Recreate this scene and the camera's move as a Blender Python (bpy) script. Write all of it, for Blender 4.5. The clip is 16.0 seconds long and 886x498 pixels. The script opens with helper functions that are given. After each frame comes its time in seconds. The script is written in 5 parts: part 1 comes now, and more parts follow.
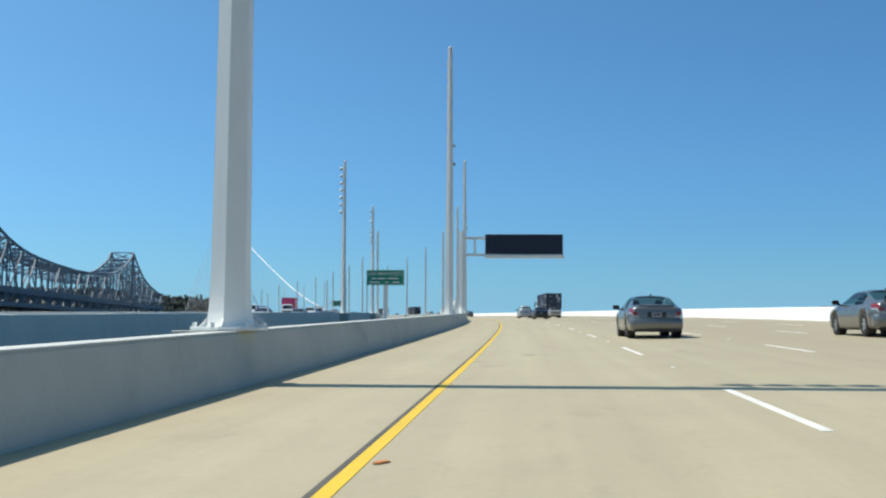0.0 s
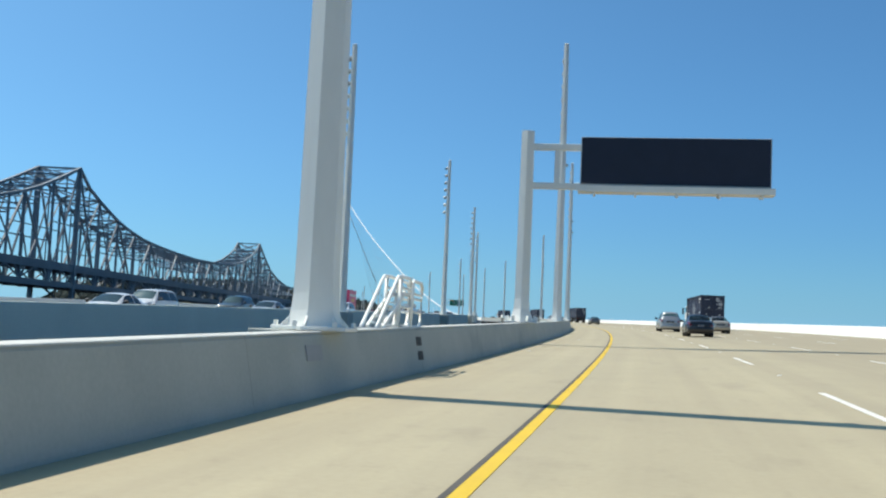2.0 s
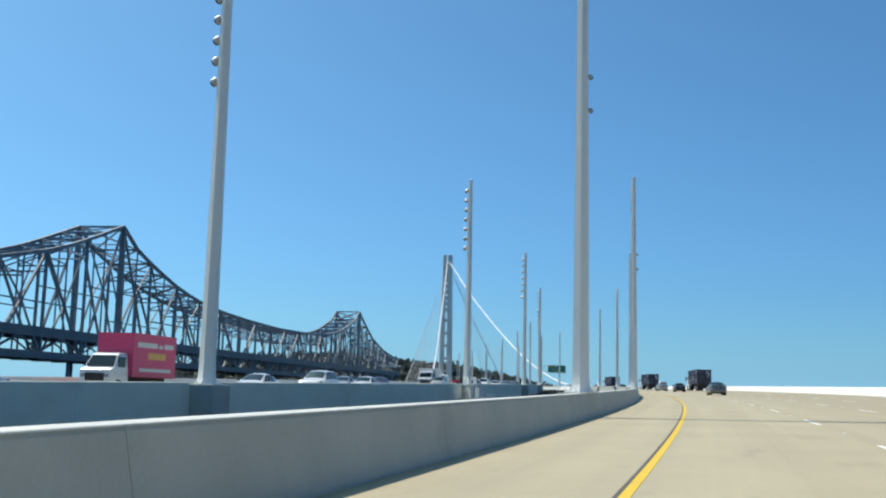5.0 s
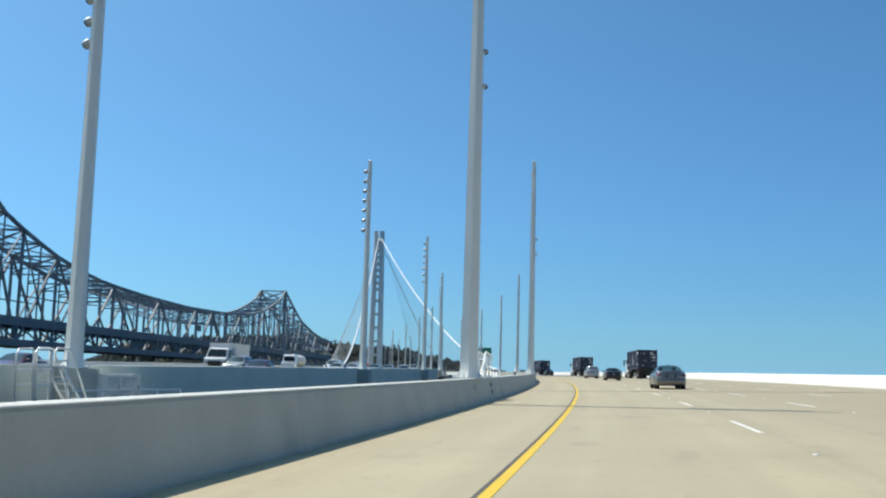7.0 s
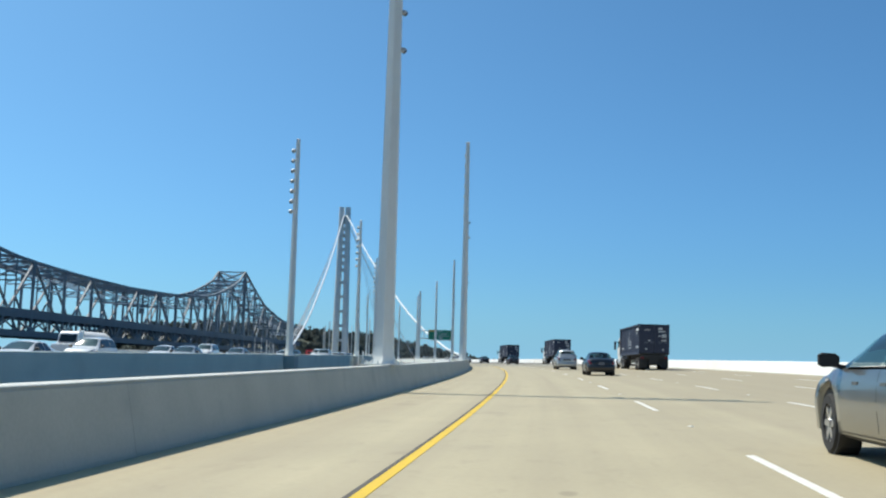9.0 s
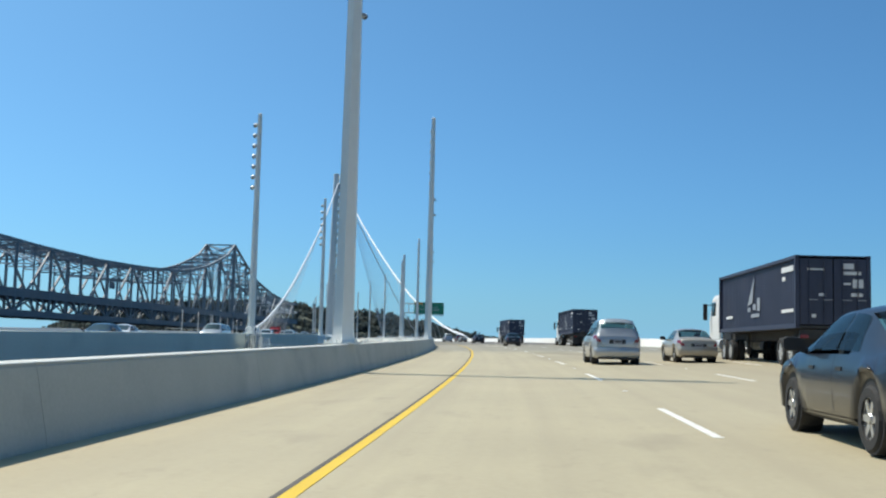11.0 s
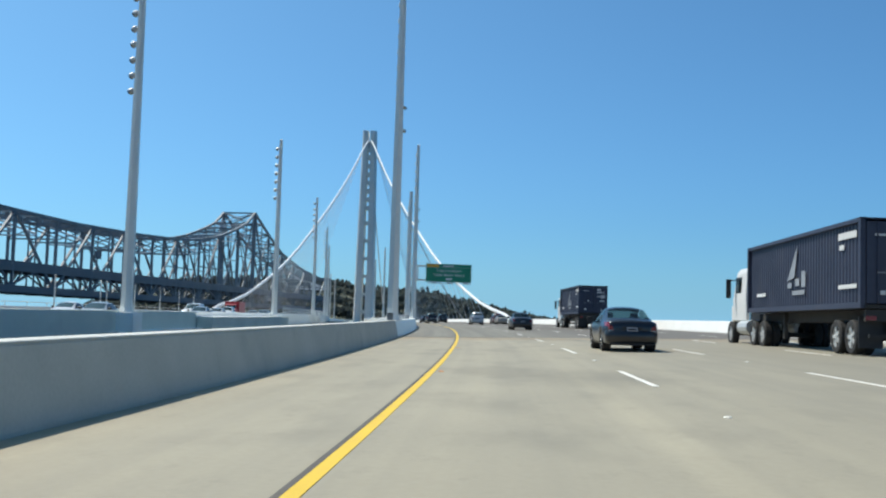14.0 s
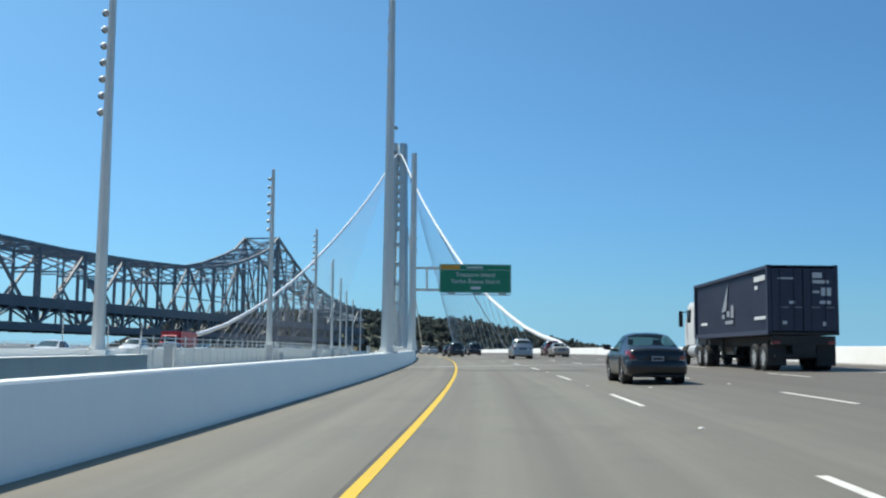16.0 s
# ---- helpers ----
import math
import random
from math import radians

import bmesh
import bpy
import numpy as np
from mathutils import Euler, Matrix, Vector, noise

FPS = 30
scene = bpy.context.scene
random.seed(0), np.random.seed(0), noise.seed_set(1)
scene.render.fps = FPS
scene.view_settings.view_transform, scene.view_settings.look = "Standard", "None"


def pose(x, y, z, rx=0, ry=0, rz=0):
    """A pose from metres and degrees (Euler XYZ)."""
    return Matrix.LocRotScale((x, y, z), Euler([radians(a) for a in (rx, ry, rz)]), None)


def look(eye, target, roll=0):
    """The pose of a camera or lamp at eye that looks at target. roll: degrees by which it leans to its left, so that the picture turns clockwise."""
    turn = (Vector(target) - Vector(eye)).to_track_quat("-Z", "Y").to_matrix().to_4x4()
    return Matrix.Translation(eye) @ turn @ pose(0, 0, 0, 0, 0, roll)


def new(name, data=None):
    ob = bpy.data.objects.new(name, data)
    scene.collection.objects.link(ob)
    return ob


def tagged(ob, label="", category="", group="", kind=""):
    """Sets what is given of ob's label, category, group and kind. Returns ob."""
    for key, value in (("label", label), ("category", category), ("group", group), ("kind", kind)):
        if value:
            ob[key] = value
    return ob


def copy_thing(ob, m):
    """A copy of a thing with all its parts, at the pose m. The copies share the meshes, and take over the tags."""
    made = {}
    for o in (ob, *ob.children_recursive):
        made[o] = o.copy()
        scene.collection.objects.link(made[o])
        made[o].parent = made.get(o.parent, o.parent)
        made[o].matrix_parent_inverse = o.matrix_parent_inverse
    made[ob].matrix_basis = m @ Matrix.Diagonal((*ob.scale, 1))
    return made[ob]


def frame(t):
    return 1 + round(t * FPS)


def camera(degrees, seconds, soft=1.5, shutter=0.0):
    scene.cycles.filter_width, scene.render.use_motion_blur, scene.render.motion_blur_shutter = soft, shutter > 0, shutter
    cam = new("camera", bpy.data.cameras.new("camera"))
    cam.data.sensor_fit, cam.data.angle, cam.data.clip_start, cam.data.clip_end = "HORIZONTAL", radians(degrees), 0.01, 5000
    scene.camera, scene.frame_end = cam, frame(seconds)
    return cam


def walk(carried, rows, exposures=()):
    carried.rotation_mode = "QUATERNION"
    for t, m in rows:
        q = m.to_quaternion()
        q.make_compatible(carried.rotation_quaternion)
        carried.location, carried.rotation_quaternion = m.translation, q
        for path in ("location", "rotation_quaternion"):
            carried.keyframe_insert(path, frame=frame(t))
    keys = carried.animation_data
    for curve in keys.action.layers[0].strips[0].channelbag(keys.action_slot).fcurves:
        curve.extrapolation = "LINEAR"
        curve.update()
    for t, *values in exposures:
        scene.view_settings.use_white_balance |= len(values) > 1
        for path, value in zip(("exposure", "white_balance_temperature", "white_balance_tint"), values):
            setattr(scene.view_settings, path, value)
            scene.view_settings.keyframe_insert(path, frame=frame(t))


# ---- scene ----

def view(x, y, z, yaw, pitch, roll):
    return pose(x, y, z, 90 + pitch, 0, yaw) @ pose(0, 0, 0, 0, 0, roll)


cam = camera(46.52, 16.0, soft=2.2)
# seconds, place, heading, tilt, lean
ROWS = [
    (0.0, 1.25, 0.00, 1.10, 4.98, 4.42, 0.28),
    (0.5, 1.20, 13.04, 1.37, 5.96, 4.28, 0.78),
    (1.0, 1.09, 26.16, 1.63, 8.29, 4.12, 1.71),
    (1.5, 0.91, 39.38, 1.88, 10.14, 3.89, 1.76),
    (2.0, 0.64, 52.76, 2.13, 12.80, 4.34, 2.59),
    (2.5, 0.28, 66.24, 2.37, 14.60, 4.32, 3.12),
    (3.0, -0.21, 79.78, 2.60, 16.33, 6.05, 2.76),
    (3.5, -0.81, 93.28, 2.82, 17.34, 6.62, 2.50),
    (4.0, -1.54, 106.61, 3.03, 18.42, 7.19, 2.07),
    (4.5, -2.38, 119.74, 3.23, 19.42, 7.68, 1.63),
    (5.0, -3.36, 132.65, 3.42, 20.20, 7.98, 1.38),
    (5.5, -4.40, 145.46, 3.60, 20.66, 8.00, 1.48),
    (6.0, -5.60, 158.32, 3.78, 19.97, 7.38, 2.67),
    (6.5, -6.99, 171.36, 3.96, 17.69, 7.10, 1.59),
    (7.0, -8.57, 184.71, 4.13, 17.33, 7.22, 1.62),
    (7.5, -10.22, 198.14, 4.31, 16.83, 6.96, 2.88),
    (8.0, -12.00, 211.42, 4.48, 16.30, 6.63, 3.93),
    (8.5, -14.01, 224.54, 4.65, 16.91, 6.75, 3.33),
    (9.0, -16.15, 237.54, 4.81, 16.36, 6.52, 1.59),
    (9.5, -18.46, 250.38, 4.97, 16.17, 6.38, 1.30),
    (10.0, -20.87, 263.01, 5.12, 16.57, 6.20, 1.49),
    (10.5, -23.36, 275.66, 5.28, 16.88, 5.90, 1.52),
    (11.0, -26.05, 288.56, 5.43, 16.92, 5.32, 1.52),
    (11.5, -28.91, 301.56, 5.57, 16.92, 4.65, 1.50),
    (12.0, -31.92, 314.51, 5.72, 17.06, 4.10, 1.47),
    (12.5, -35.16, 327.34, 5.85, 17.55, 3.89, 1.44),
    (13.0, -38.51, 340.02, 5.98, 18.60, 4.06, 1.37),
    (13.5, -42.00, 352.55, 6.10, 19.43, 4.40, 0.98),
    (14.0, -45.61, 364.93, 6.21, 19.69, 4.10, 1.78),
    (14.5, -49.37, 377.45, 6.32, 19.94, 4.08, 1.44),
    (15.0, -53.42, 390.37, 6.43, 20.39, 4.56, 1.27),
    (15.5, -57.60, 403.40, 6.54, 21.48, 5.45, 0.84),
    (16.0, -61.88, 416.19, 6.63, 22.14, 5.71, 0.62),
]

walk(cam, [(r[0], view(*r[1:])) for r in ROWS])

# ---- light ----
SUN_EL, SUN_AZ = radians(58), radians(-74)
SUN_DIR = Vector((math.sin(SUN_AZ) * math.cos(SUN_EL), math.cos(SUN_AZ) * math.cos(SUN_EL), math.sin(SUN_EL)))
world = bpy.data.worlds.new("sky")
scene.world = world
world.use_nodes = True
wn = world.node_tree
sky = wn.nodes.new("ShaderNodeTexSky")
sky.sky_type, sky.sun_disc, sky.sun_elevation, sky.sun_rotation = "NISHITA", False, SUN_EL, SUN_AZ
sky.air_density, sky.dust_density, sky.ozone_density, sky.altitude = 0.6, 2.0, 4.0, 0
tone = wn.nodes.new("ShaderNodeMix")
tone.data_type, tone.blend_type = "RGBA", "MULTIPLY"
tone.inputs["Factor"].default_value = 1.0
tone.inputs["B"].default_value = (0.462, 0.865, 1.0, 1)
wn.links.new(sky.outputs[0], tone.inputs["A"])
# pale haze low over the bay, all round the horizon
where, upward, low, curve, share, haze = (wn.nodes.new("ShaderNode" + k) for k in ("TexCoord", "SeparateXYZ", "MapRange", "Math", "Math", "Mix"))
wn.links.new(where.outputs["Generated"], upward.inputs[0])
wn.links.new(upward.outputs[2], low.inputs["Value"])
for key, value in (("From Min", 0.0), ("From Max", 0.12), ("To Min", 1.0), ("To Max", 0.0)):
    low.inputs[key].default_value = value
curve.operation, share.operation = "POWER", "MULTIPLY"
curve.inputs[1].default_value, share.inputs[1].default_value = 2.5, 0.4
wn.links.new(low.outputs[0], curve.inputs[0])
wn.links.new(curve.outputs[0], share.inputs[0])
haze.data_type = "RGBA"
haze.inputs["B"].default_value = (3.2, 7.1, 10.4, 1)
wn.links.new(share.outputs[0], haze.inputs["Factor"])
wn.links.new(tone.outputs["Result"], haze.inputs["A"])
wn.links.new(haze.outputs["Result"], wn.nodes["Background"].inputs[0])
wn.nodes["Background"].inputs[1].default_value = 0.14
sun_data = bpy.data.lights.new("sun", "SUN")
sun_data.energy, sun_data.angle, sun_data.color = 4.6, radians(0.53), (1.0, 0.92, 0.80)
sun_lamp = new("sun", sun_data)
sun_lamp.matrix_world = look(SUN_DIR * 900, (0, 0, 0))
scene.view_settings.exposure = 0.22

# ---- the road's line: curvature and grade every 80 m from -60 m ----
CURVE = [-0.000124, 0.000353, 0.000828, 0.000889, 0.000798, 0.000854, 0.000927, 0.000738, 0.000379, 1.6e-05, -0.000332, -0.000659, -0.000968, -0.001263, -0.001552]
GRADE = [0.024825, 0.019917, 0.015608, 0.012872, 0.012044, 0.009866, 0.007004, 0.003493, 0.00103, -0.000722, -0.001932, -0.002763, -0.003356, -0.003825, -0.004252]

CROSS = -0.02405
STEP = 2.0
S_ALL = np.arange(-60, 1241, STEP)
KNOTS = -60 + 80.0 * np.arange(len(CURVE))


def summed(a):
    b = np.concatenate([[0], np.cumsum((a[1:] + a[:-1]) / 2 * STEP)])
    return b - np.interp(0, S_ALL, b)


HEAD = summed(np.interp(S_ALL, KNOTS, CURVE))
ROAD_X, ROAD_Y = summed(-np.sin(HEAD)), summed(np.cos(HEAD))
ROAD_Z = summed(np.interp(S_ALL, KNOTS, GRADE))


def head(s):
    return float(np.interp(s, S_ALL, HEAD))


def at(s, o, h=0.0):
    """The place s metres along the yellow line, o metres to its left, h above the deck."""
    a = head(s)
    return Vector((float(np.interp(s, S_ALL, ROAD_X)) - math.cos(a) * o, float(np.interp(s, S_ALL, ROAD_Y)) - math.sin(a) * o,
                   float(np.interp(s, S_ALL, ROAD_Z)) + h + CROSS * min(o, 5)))


def stand(s, o, h=0.0, turn=0.0):
    return Matrix.Translation(at(s, o, h)) @ Matrix.Rotation(head(s) + turn, 4, "Z")


# ---- materials ----
def surf(name, a, b, scale=1.0, rough=0.6, bump=0.0, metal=0.0, fine=30.0, stretch=(1, 1, 1), spread=0.08, stains=None):
    """A painted or mineral surface: two colours mixed by large and fine noise, with relief."""
    m = bpy.data.materials.new(name)
    m.use_nodes = True
    t, n = m.node_tree, m.node_tree.nodes
    bsdf = n["Principled BSDF"]
    co = n.new("ShaderNodeTexCoord")
    mp = n.new("ShaderNodeMapping")
    mp.inputs["Scale"].default_value = stretch
    t.links.new(co.outputs["Object"], mp.inputs[0])
    big, small = n.new("ShaderNodeTexNoise"), n.new("ShaderNodeTexNoise")
    big.inputs["Scale"].default_value, big.inputs["Detail"].default_value = scale, 6
    small.inputs["Scale"].default_value, small.inputs["Detail"].default_value = fine, 3
    for k in (big, small):
        t.links.new(mp.outputs[0], k.inputs["Vector"])
    add = n.new("ShaderNodeMath")
    add.operation = "MULTIPLY_ADD"
    add.inputs[1].default_value, add.inputs[2].default_value = 0.45, 0.0
    t.links.new(small.outputs[0], add.inputs[0])
    two = n.new("ShaderNodeMath")
    two.operation = "MULTIPLY_ADD"
    two.inputs[1].default_value = 0.9
    t.links.new(big.outputs[0], two.inputs[0])
    t.links.new(add.outputs[0], two.inputs[2])
    ramp = n.new("ShaderNodeValToRGB")
    ramp.color_ramp.elements[0].position, ramp.color_ramp.elements[1].position = 0.42, 0.95
    ramp.color_ramp.elements[0].color, ramp.color_ramp.elements[1].color = (*a, 1), (*b, 1)
    t.links.new(two.outputs[0], ramp.inputs[0])
    out = ramp.outputs[0]
    if stains:
        st = n.new("ShaderNodeTexNoise")
        st.inputs["Scale"].default_value, st.inputs["Detail"].default_value = stains[1], 4
        mp2 = n.new("ShaderNodeMapping")
        mp2.inputs["Scale"].default_value = stains[2]
        t.links.new(co.outputs["Object"], mp2.inputs[0])
        t.links.new(mp2.outputs[0], st.inputs["Vector"])
        r2 = n.new("ShaderNodeValToRGB")
        r2.color_ramp.elements[0].position, r2.color_ramp.elements[1].position = 0.58, 0.75
        t.links.new(st.outputs[0], r2.inputs[0])
        mix = n.new("ShaderNodeMix")
        mix.data_type, mix.blend_type = "RGBA", "MIX"
        fac = n.new("ShaderNodeMath")
        fac.operation = "MULTIPLY"
        fac.inputs[1].default_value = stains[3]
        t.links.new(r2.outputs[0], fac.inputs[0])
        t.links.new(fac.outputs[0], mix.inputs["Factor"])
        t.links.new(out, mix.inputs["A"])
        mix.inputs["B"].default_value = (*stains[0], 1)
        out = mix.outputs["Result"]
    t.links.new(out, bsdf.inputs["Base Color"])
    rr = n.new("ShaderNodeMath")
    rr.operation = "MULTIPLY_ADD"
    rr.inputs[1].default_value, rr.inputs[2].default_value = spread * 2, rough - spread
    t.links.new(big.outputs[0], rr.inputs[0])
    t.links.new(rr.outputs[0], bsdf.inputs["Roughness"])
    bsdf.inputs["Metallic"].default_value = metal
    if bump:
        bp = n.new("ShaderNodeBump")
        bp.inputs["Strength"].default_value, bp.inputs["Distance"].default_value = bump, 0.01
        t.links.new(two.outputs[0], bp.inputs["Height"])
        t.links.new(bp.outputs[0], bsdf.inputs["Normal"])
    return m


def paving(name, a, b, track, seal, seal_at, seal_range, spots=()):
    """Deck surface: UV runs across and along in metres. Wheel tracks worn in each lane, faint tining, oil drips and patches."""
    m = surf(name, a, b, 0.35, 0.75, 0.25, fine=14.0)
    t, n = m.node_tree, m.node_tree.nodes
    bsdf = n["Principled BSDF"]
    base = bsdf.inputs["Base Color"].links[0].from_socket
    uv = n.new("ShaderNodeUVMap")
    uv.uv_map = "along"
    sep = n.new("ShaderNodeSeparateXYZ")
    t.links.new(uv.outputs[0], sep.inputs[0])
    # two wheel tracks a lane, at half-lane rhythm
    w = n.new("ShaderNodeMath")
    w.operation = "MULTIPLY"
    w.inputs[1].default_value = 2 * math.pi / 1.83
    t.links.new(sep.outputs[0], w.inputs[0])
    c = n.new("ShaderNodeMath")
    c.operation = "COSINE"
    t.links.new(w.outputs[0], c.inputs[0])
    streak = n.new("ShaderNodeTexNoise")
    mp = n.new("ShaderNodeMapping")
    mp.inputs["Scale"].default_value = (2.2, 0.03, 1)
    t.links.new(uv.outputs[0], mp.inputs[0])
    t.links.new(mp.outputs[0], streak.inputs["Vector"])
    streak.inputs["Scale"].default_value, streak.inputs["Detail"].default_value = 1.0, 5
    f = n.new("ShaderNodeMath")
    f.operation = "MULTIPLY_ADD"
    f.inputs[1].default_value, f.inputs[2].default_value = 0.10, -0.18
    t.links.new(c.outputs[0], f.inputs[0])
    f2 = n.new("ShaderNodeMath")
    f2.operation, f2.use_clamp = "ADD", True
    t.links.new(streak.outputs[0], f2.inputs[1])
    t.links.new(f.outputs[0], f2.inputs[0])
    mix = n.new("ShaderNodeMix")
    mix.data_type = "RGBA"
    t.links.new(f2.outputs[0], mix.inputs["Factor"])
    t.links.new(base, mix.inputs["A"])
    mix.inputs["B"].default_value = (*track, 1)
    # broad patches, longer than wide
    pn = n.new("ShaderNodeTexNoise")
    mp3 = n.new("ShaderNodeMapping")
    mp3.inputs["Scale"].default_value = (0.9, 0.35, 1)
    t.links.new(uv.outputs[0], mp3.inputs[0])
    t.links.new(mp3.outputs[0], pn.inputs["Vector"])
    pn.inputs["Scale"].default_value, pn.inputs["Detail"].default_value = 1.0, 7
    pr = n.new("ShaderNodeValToRGB")
    pr.color_ramp.elements[0].position, pr.color_ramp.elements[1].position = seal_range
    pr.color_ramp.elements[0].color, pr.color_ramp.elements[1].color = (0, 0, 0, 1), (seal_at, seal_at, seal_at, 1)
    t.links.new(pn.outputs[0], pr.inputs[0])
    mix2 = n.new("ShaderNodeMix")
    mix2.data_type = "RGBA"
    t.links.new(pr.outputs[0], mix2.inputs["Factor"])
    t.links.new(mix.outputs["Result"], mix2.inputs["A"])
    mix2.inputs["B"].default_value = (*seal, 1)
    # grime at a finer scale, in blots and drips
    fn = n.new("ShaderNodeTexNoise")
    mp4 = n.new("ShaderNodeMapping")
    mp4.inputs["Scale"].default_value = (2.6, 1.4, 1)
    t.links.new(uv.outputs[0], mp4.inputs[0])
    t.links.new(mp4.outputs[0], fn.inputs["Vector"])
    fn.inputs["Scale"].default_value, fn.inputs["Detail"].default_value, fn.inputs["Roughness"].default_value = 1.0, 9, 0.7
    fr = n.new("ShaderNodeValToRGB")
    fr.color_ramp.elements[0].position, fr.color_ramp.elements[1].position = 0.55, 0.8
    fr.color_ramp.elements[0].color, fr.color_ramp.elements[1].color = (0, 0, 0, 1), (seal_at, seal_at, seal_at, 1)
    t.links.new(fn.outputs[0], fr.inputs[0])
    mix3 = n.new("ShaderNodeMix")
    mix3.data_type = "RGBA"
    t.links.new(fr.outputs[0], mix3.inputs["Factor"])
    t.links.new(mix2.outputs["Result"], mix3.inputs["A"])
    mix3.inputs["B"].default_value = (*seal, 1)
    out = mix3.outputs["Result"]
    # the outer lanes are darker: lorry grime, plus lens vignetting put into the colour
    lane = n.new("ShaderNodeMapRange")
    for key, value in (("From Min", -3.5), ("From Max", -8.5), ("To Min", 0.0), ("To Max", 0.64)):
        lane.inputs[key].default_value = value
    t.links.new(sep.outputs[0], lane.inputs["Value"])
    worn = n.new("ShaderNodeMix")
    worn.data_type = "RGBA"
    t.links.new(lane.outputs[0], worn.inputs["Factor"])
    t.links.new(out, worn.inputs["A"])
    worn.inputs["B"].default_value = (*track, 1)
    out = worn.outputs["Result"]
    # single oil stains with soft, ragged rims: place across and along, half sizes, strength
    for o, s, w, l, amount in spots:
        shift, grow, far = n.new("ShaderNodeVectorMath"), n.new("ShaderNodeVectorMath"), n.new("ShaderNodeVectorMath")
        shift.operation, grow.operation, far.operation = "SUBTRACT", "MULTIPLY", "LENGTH"
        shift.inputs[1].default_value = (o, s, 0)
        grow.inputs[1].default_value = (1 / w, 1 / l, 0)
        t.links.new(uv.outputs[0], shift.inputs[0])
        t.links.new(shift.outputs[0], grow.inputs[0])
        t.links.new(grow.outputs[0], far.inputs[0])
        ragged = n.new("ShaderNodeMath")
        ragged.operation = "MULTIPLY_ADD"
        ragged.inputs[1].default_value = 1.1
        t.links.new(fn.outputs[0], ragged.inputs[0])
        t.links.new(far.outputs["Value"], ragged.inputs[2])
        fade = n.new("ShaderNodeMapRange")
        fade.interpolation_type = "SMOOTHSTEP"
        for key, value in (("From Min", 1.75), ("From Max", 1.05), ("To Min", 0.0), ("To Max", amount)):
            fade.inputs[key].default_value = value
        t.links.new(ragged.outputs[0], fade.inputs["Value"])
        blot = n.new("ShaderNodeMix")
        blot.data_type = "RGBA"
        t.links.new(fade.outputs[0], blot.inputs["Factor"])
        t.links.new(out, blot.inputs["A"])
        blot.inputs["B"].default_value = (*(0.6 * k for k in seal), 1)
        out = blot.outputs["Result"]
    t.links.new(out, bsdf.inputs["Base Color"])
    return m


def gloss(name, colour, rough=0.25, metal=0.0, coat=0.0):
    m = surf(name, tuple(0.9 * k for k in colour), colour, 3.0, rough, 0, metal, 60, spread=0.04)
    m.node_tree.nodes["Principled BSDF"].inputs["Coat Weight"].default_value = coat
    return m


S_STEEL = 420.2                  # here the concrete skyway ends and the white steel spans begin
# oil stains: across, along, half width, half length, strength
OIL = ((-1.87, 353.6, 0.27, 0.95, 0.52), (-2.05, 350.7, 0.2, 0.5, 0.39), (-1.9, 351.4, 0.14, 0.35, 0.33), (-2.37, 350.4, 0.14, 0.3, 0.39), (-3.43, 352.8, 0.45, 0.5, 0.39), (-2.31, 353.0, 0.22, 0.35, 0.26), (-3.0, 353.8, 0.25, 0.6, 0.23),
       (-4.9, 354.3, 1.5, 4.5, 0.42), (-6.5, 350.0, 1.6, 5.0, 0.4), (0.57, 352.5, 0.2, 0.4, 0.33), (-1.83, 339.2, 0.26, 0.3, 0.36), (-4.2, 340.0, 1.8, 7.0, 0.23), (-1.3, 389.0, 0.9, 2.2, 0.26), (-2.9, 387.0, 1.3, 3.0, 0.26),
       (-1.25, 23.6, 0.2, 0.6, 0.4), (-0.22, 21.1, 0.11, 0.2, 0.45), (-1.65, 246.6, 0.08, 0.16, 0.4))
M_TAN = paving("tan_concrete_deck", (0.348, 0.302, 0.194), (0.432, 0.38, 0.247), (0.295, 0.25, 0.165), (0.23, 0.195, 0.135), 0.5, (0.60, 0.76), OIL)
M_GREYDECK = paving("grey_concrete_deck", (0.268, 0.242, 0.172), (0.345, 0.313, 0.226), (0.195, 0.182, 0.142), (0.155, 0.145, 0.112), 0.5, (0.5, 0.72),
                    OIL)
fade_nodes = M_GREYDECK.node_tree.nodes
fade_links = M_GREYDECK.node_tree.links
fade_uv, fade_xyz, fade_noise, fade_sum, fade_range, fade_mix = (fade_nodes.new("ShaderNode" + k) for k in ("UVMap", "SeparateXYZ", "TexNoise", "Math", "MapRange", "Mix"))
fade_uv.uv_map = "along"
fade_noise.inputs["Scale"].default_value, fade_noise.inputs["Detail"].default_value = 0.3, 6
fade_sum.operation = "MULTIPLY_ADD"
fade_sum.inputs[1].default_value = 14.0
for key, value in (("From Min", 363.0), ("From Max", 374.0), ("To Min", 1.0), ("To Max", 0.0)):
    fade_range.inputs[key].default_value = value
fade_mix.data_type, fade_mix.blend_type = "RGBA", "MULTIPLY"
fade_mix.inputs["B"].default_value = (1.27, 1.23, 1.10, 1)
grey_bsdf = fade_nodes["Principled BSDF"]
fade_links.new(fade_uv.outputs[0], fade_xyz.inputs[0])
fade_links.new(fade_uv.outputs[0], fade_noise.inputs["Vector"])
fade_links.new(fade_noise.outputs[0], fade_sum.inputs[0])
fade_links.new(fade_xyz.outputs[1], fade_sum.inputs[2])
fade_links.new(fade_sum.outputs[0], fade_range.inputs["Value"])
fade_links.new(fade_range.outputs[0], fade_mix.inputs["Factor"])
fade_links.new(grey_bsdf.inputs["Base Color"].links[0].from_socket, fade_mix.inputs["A"])
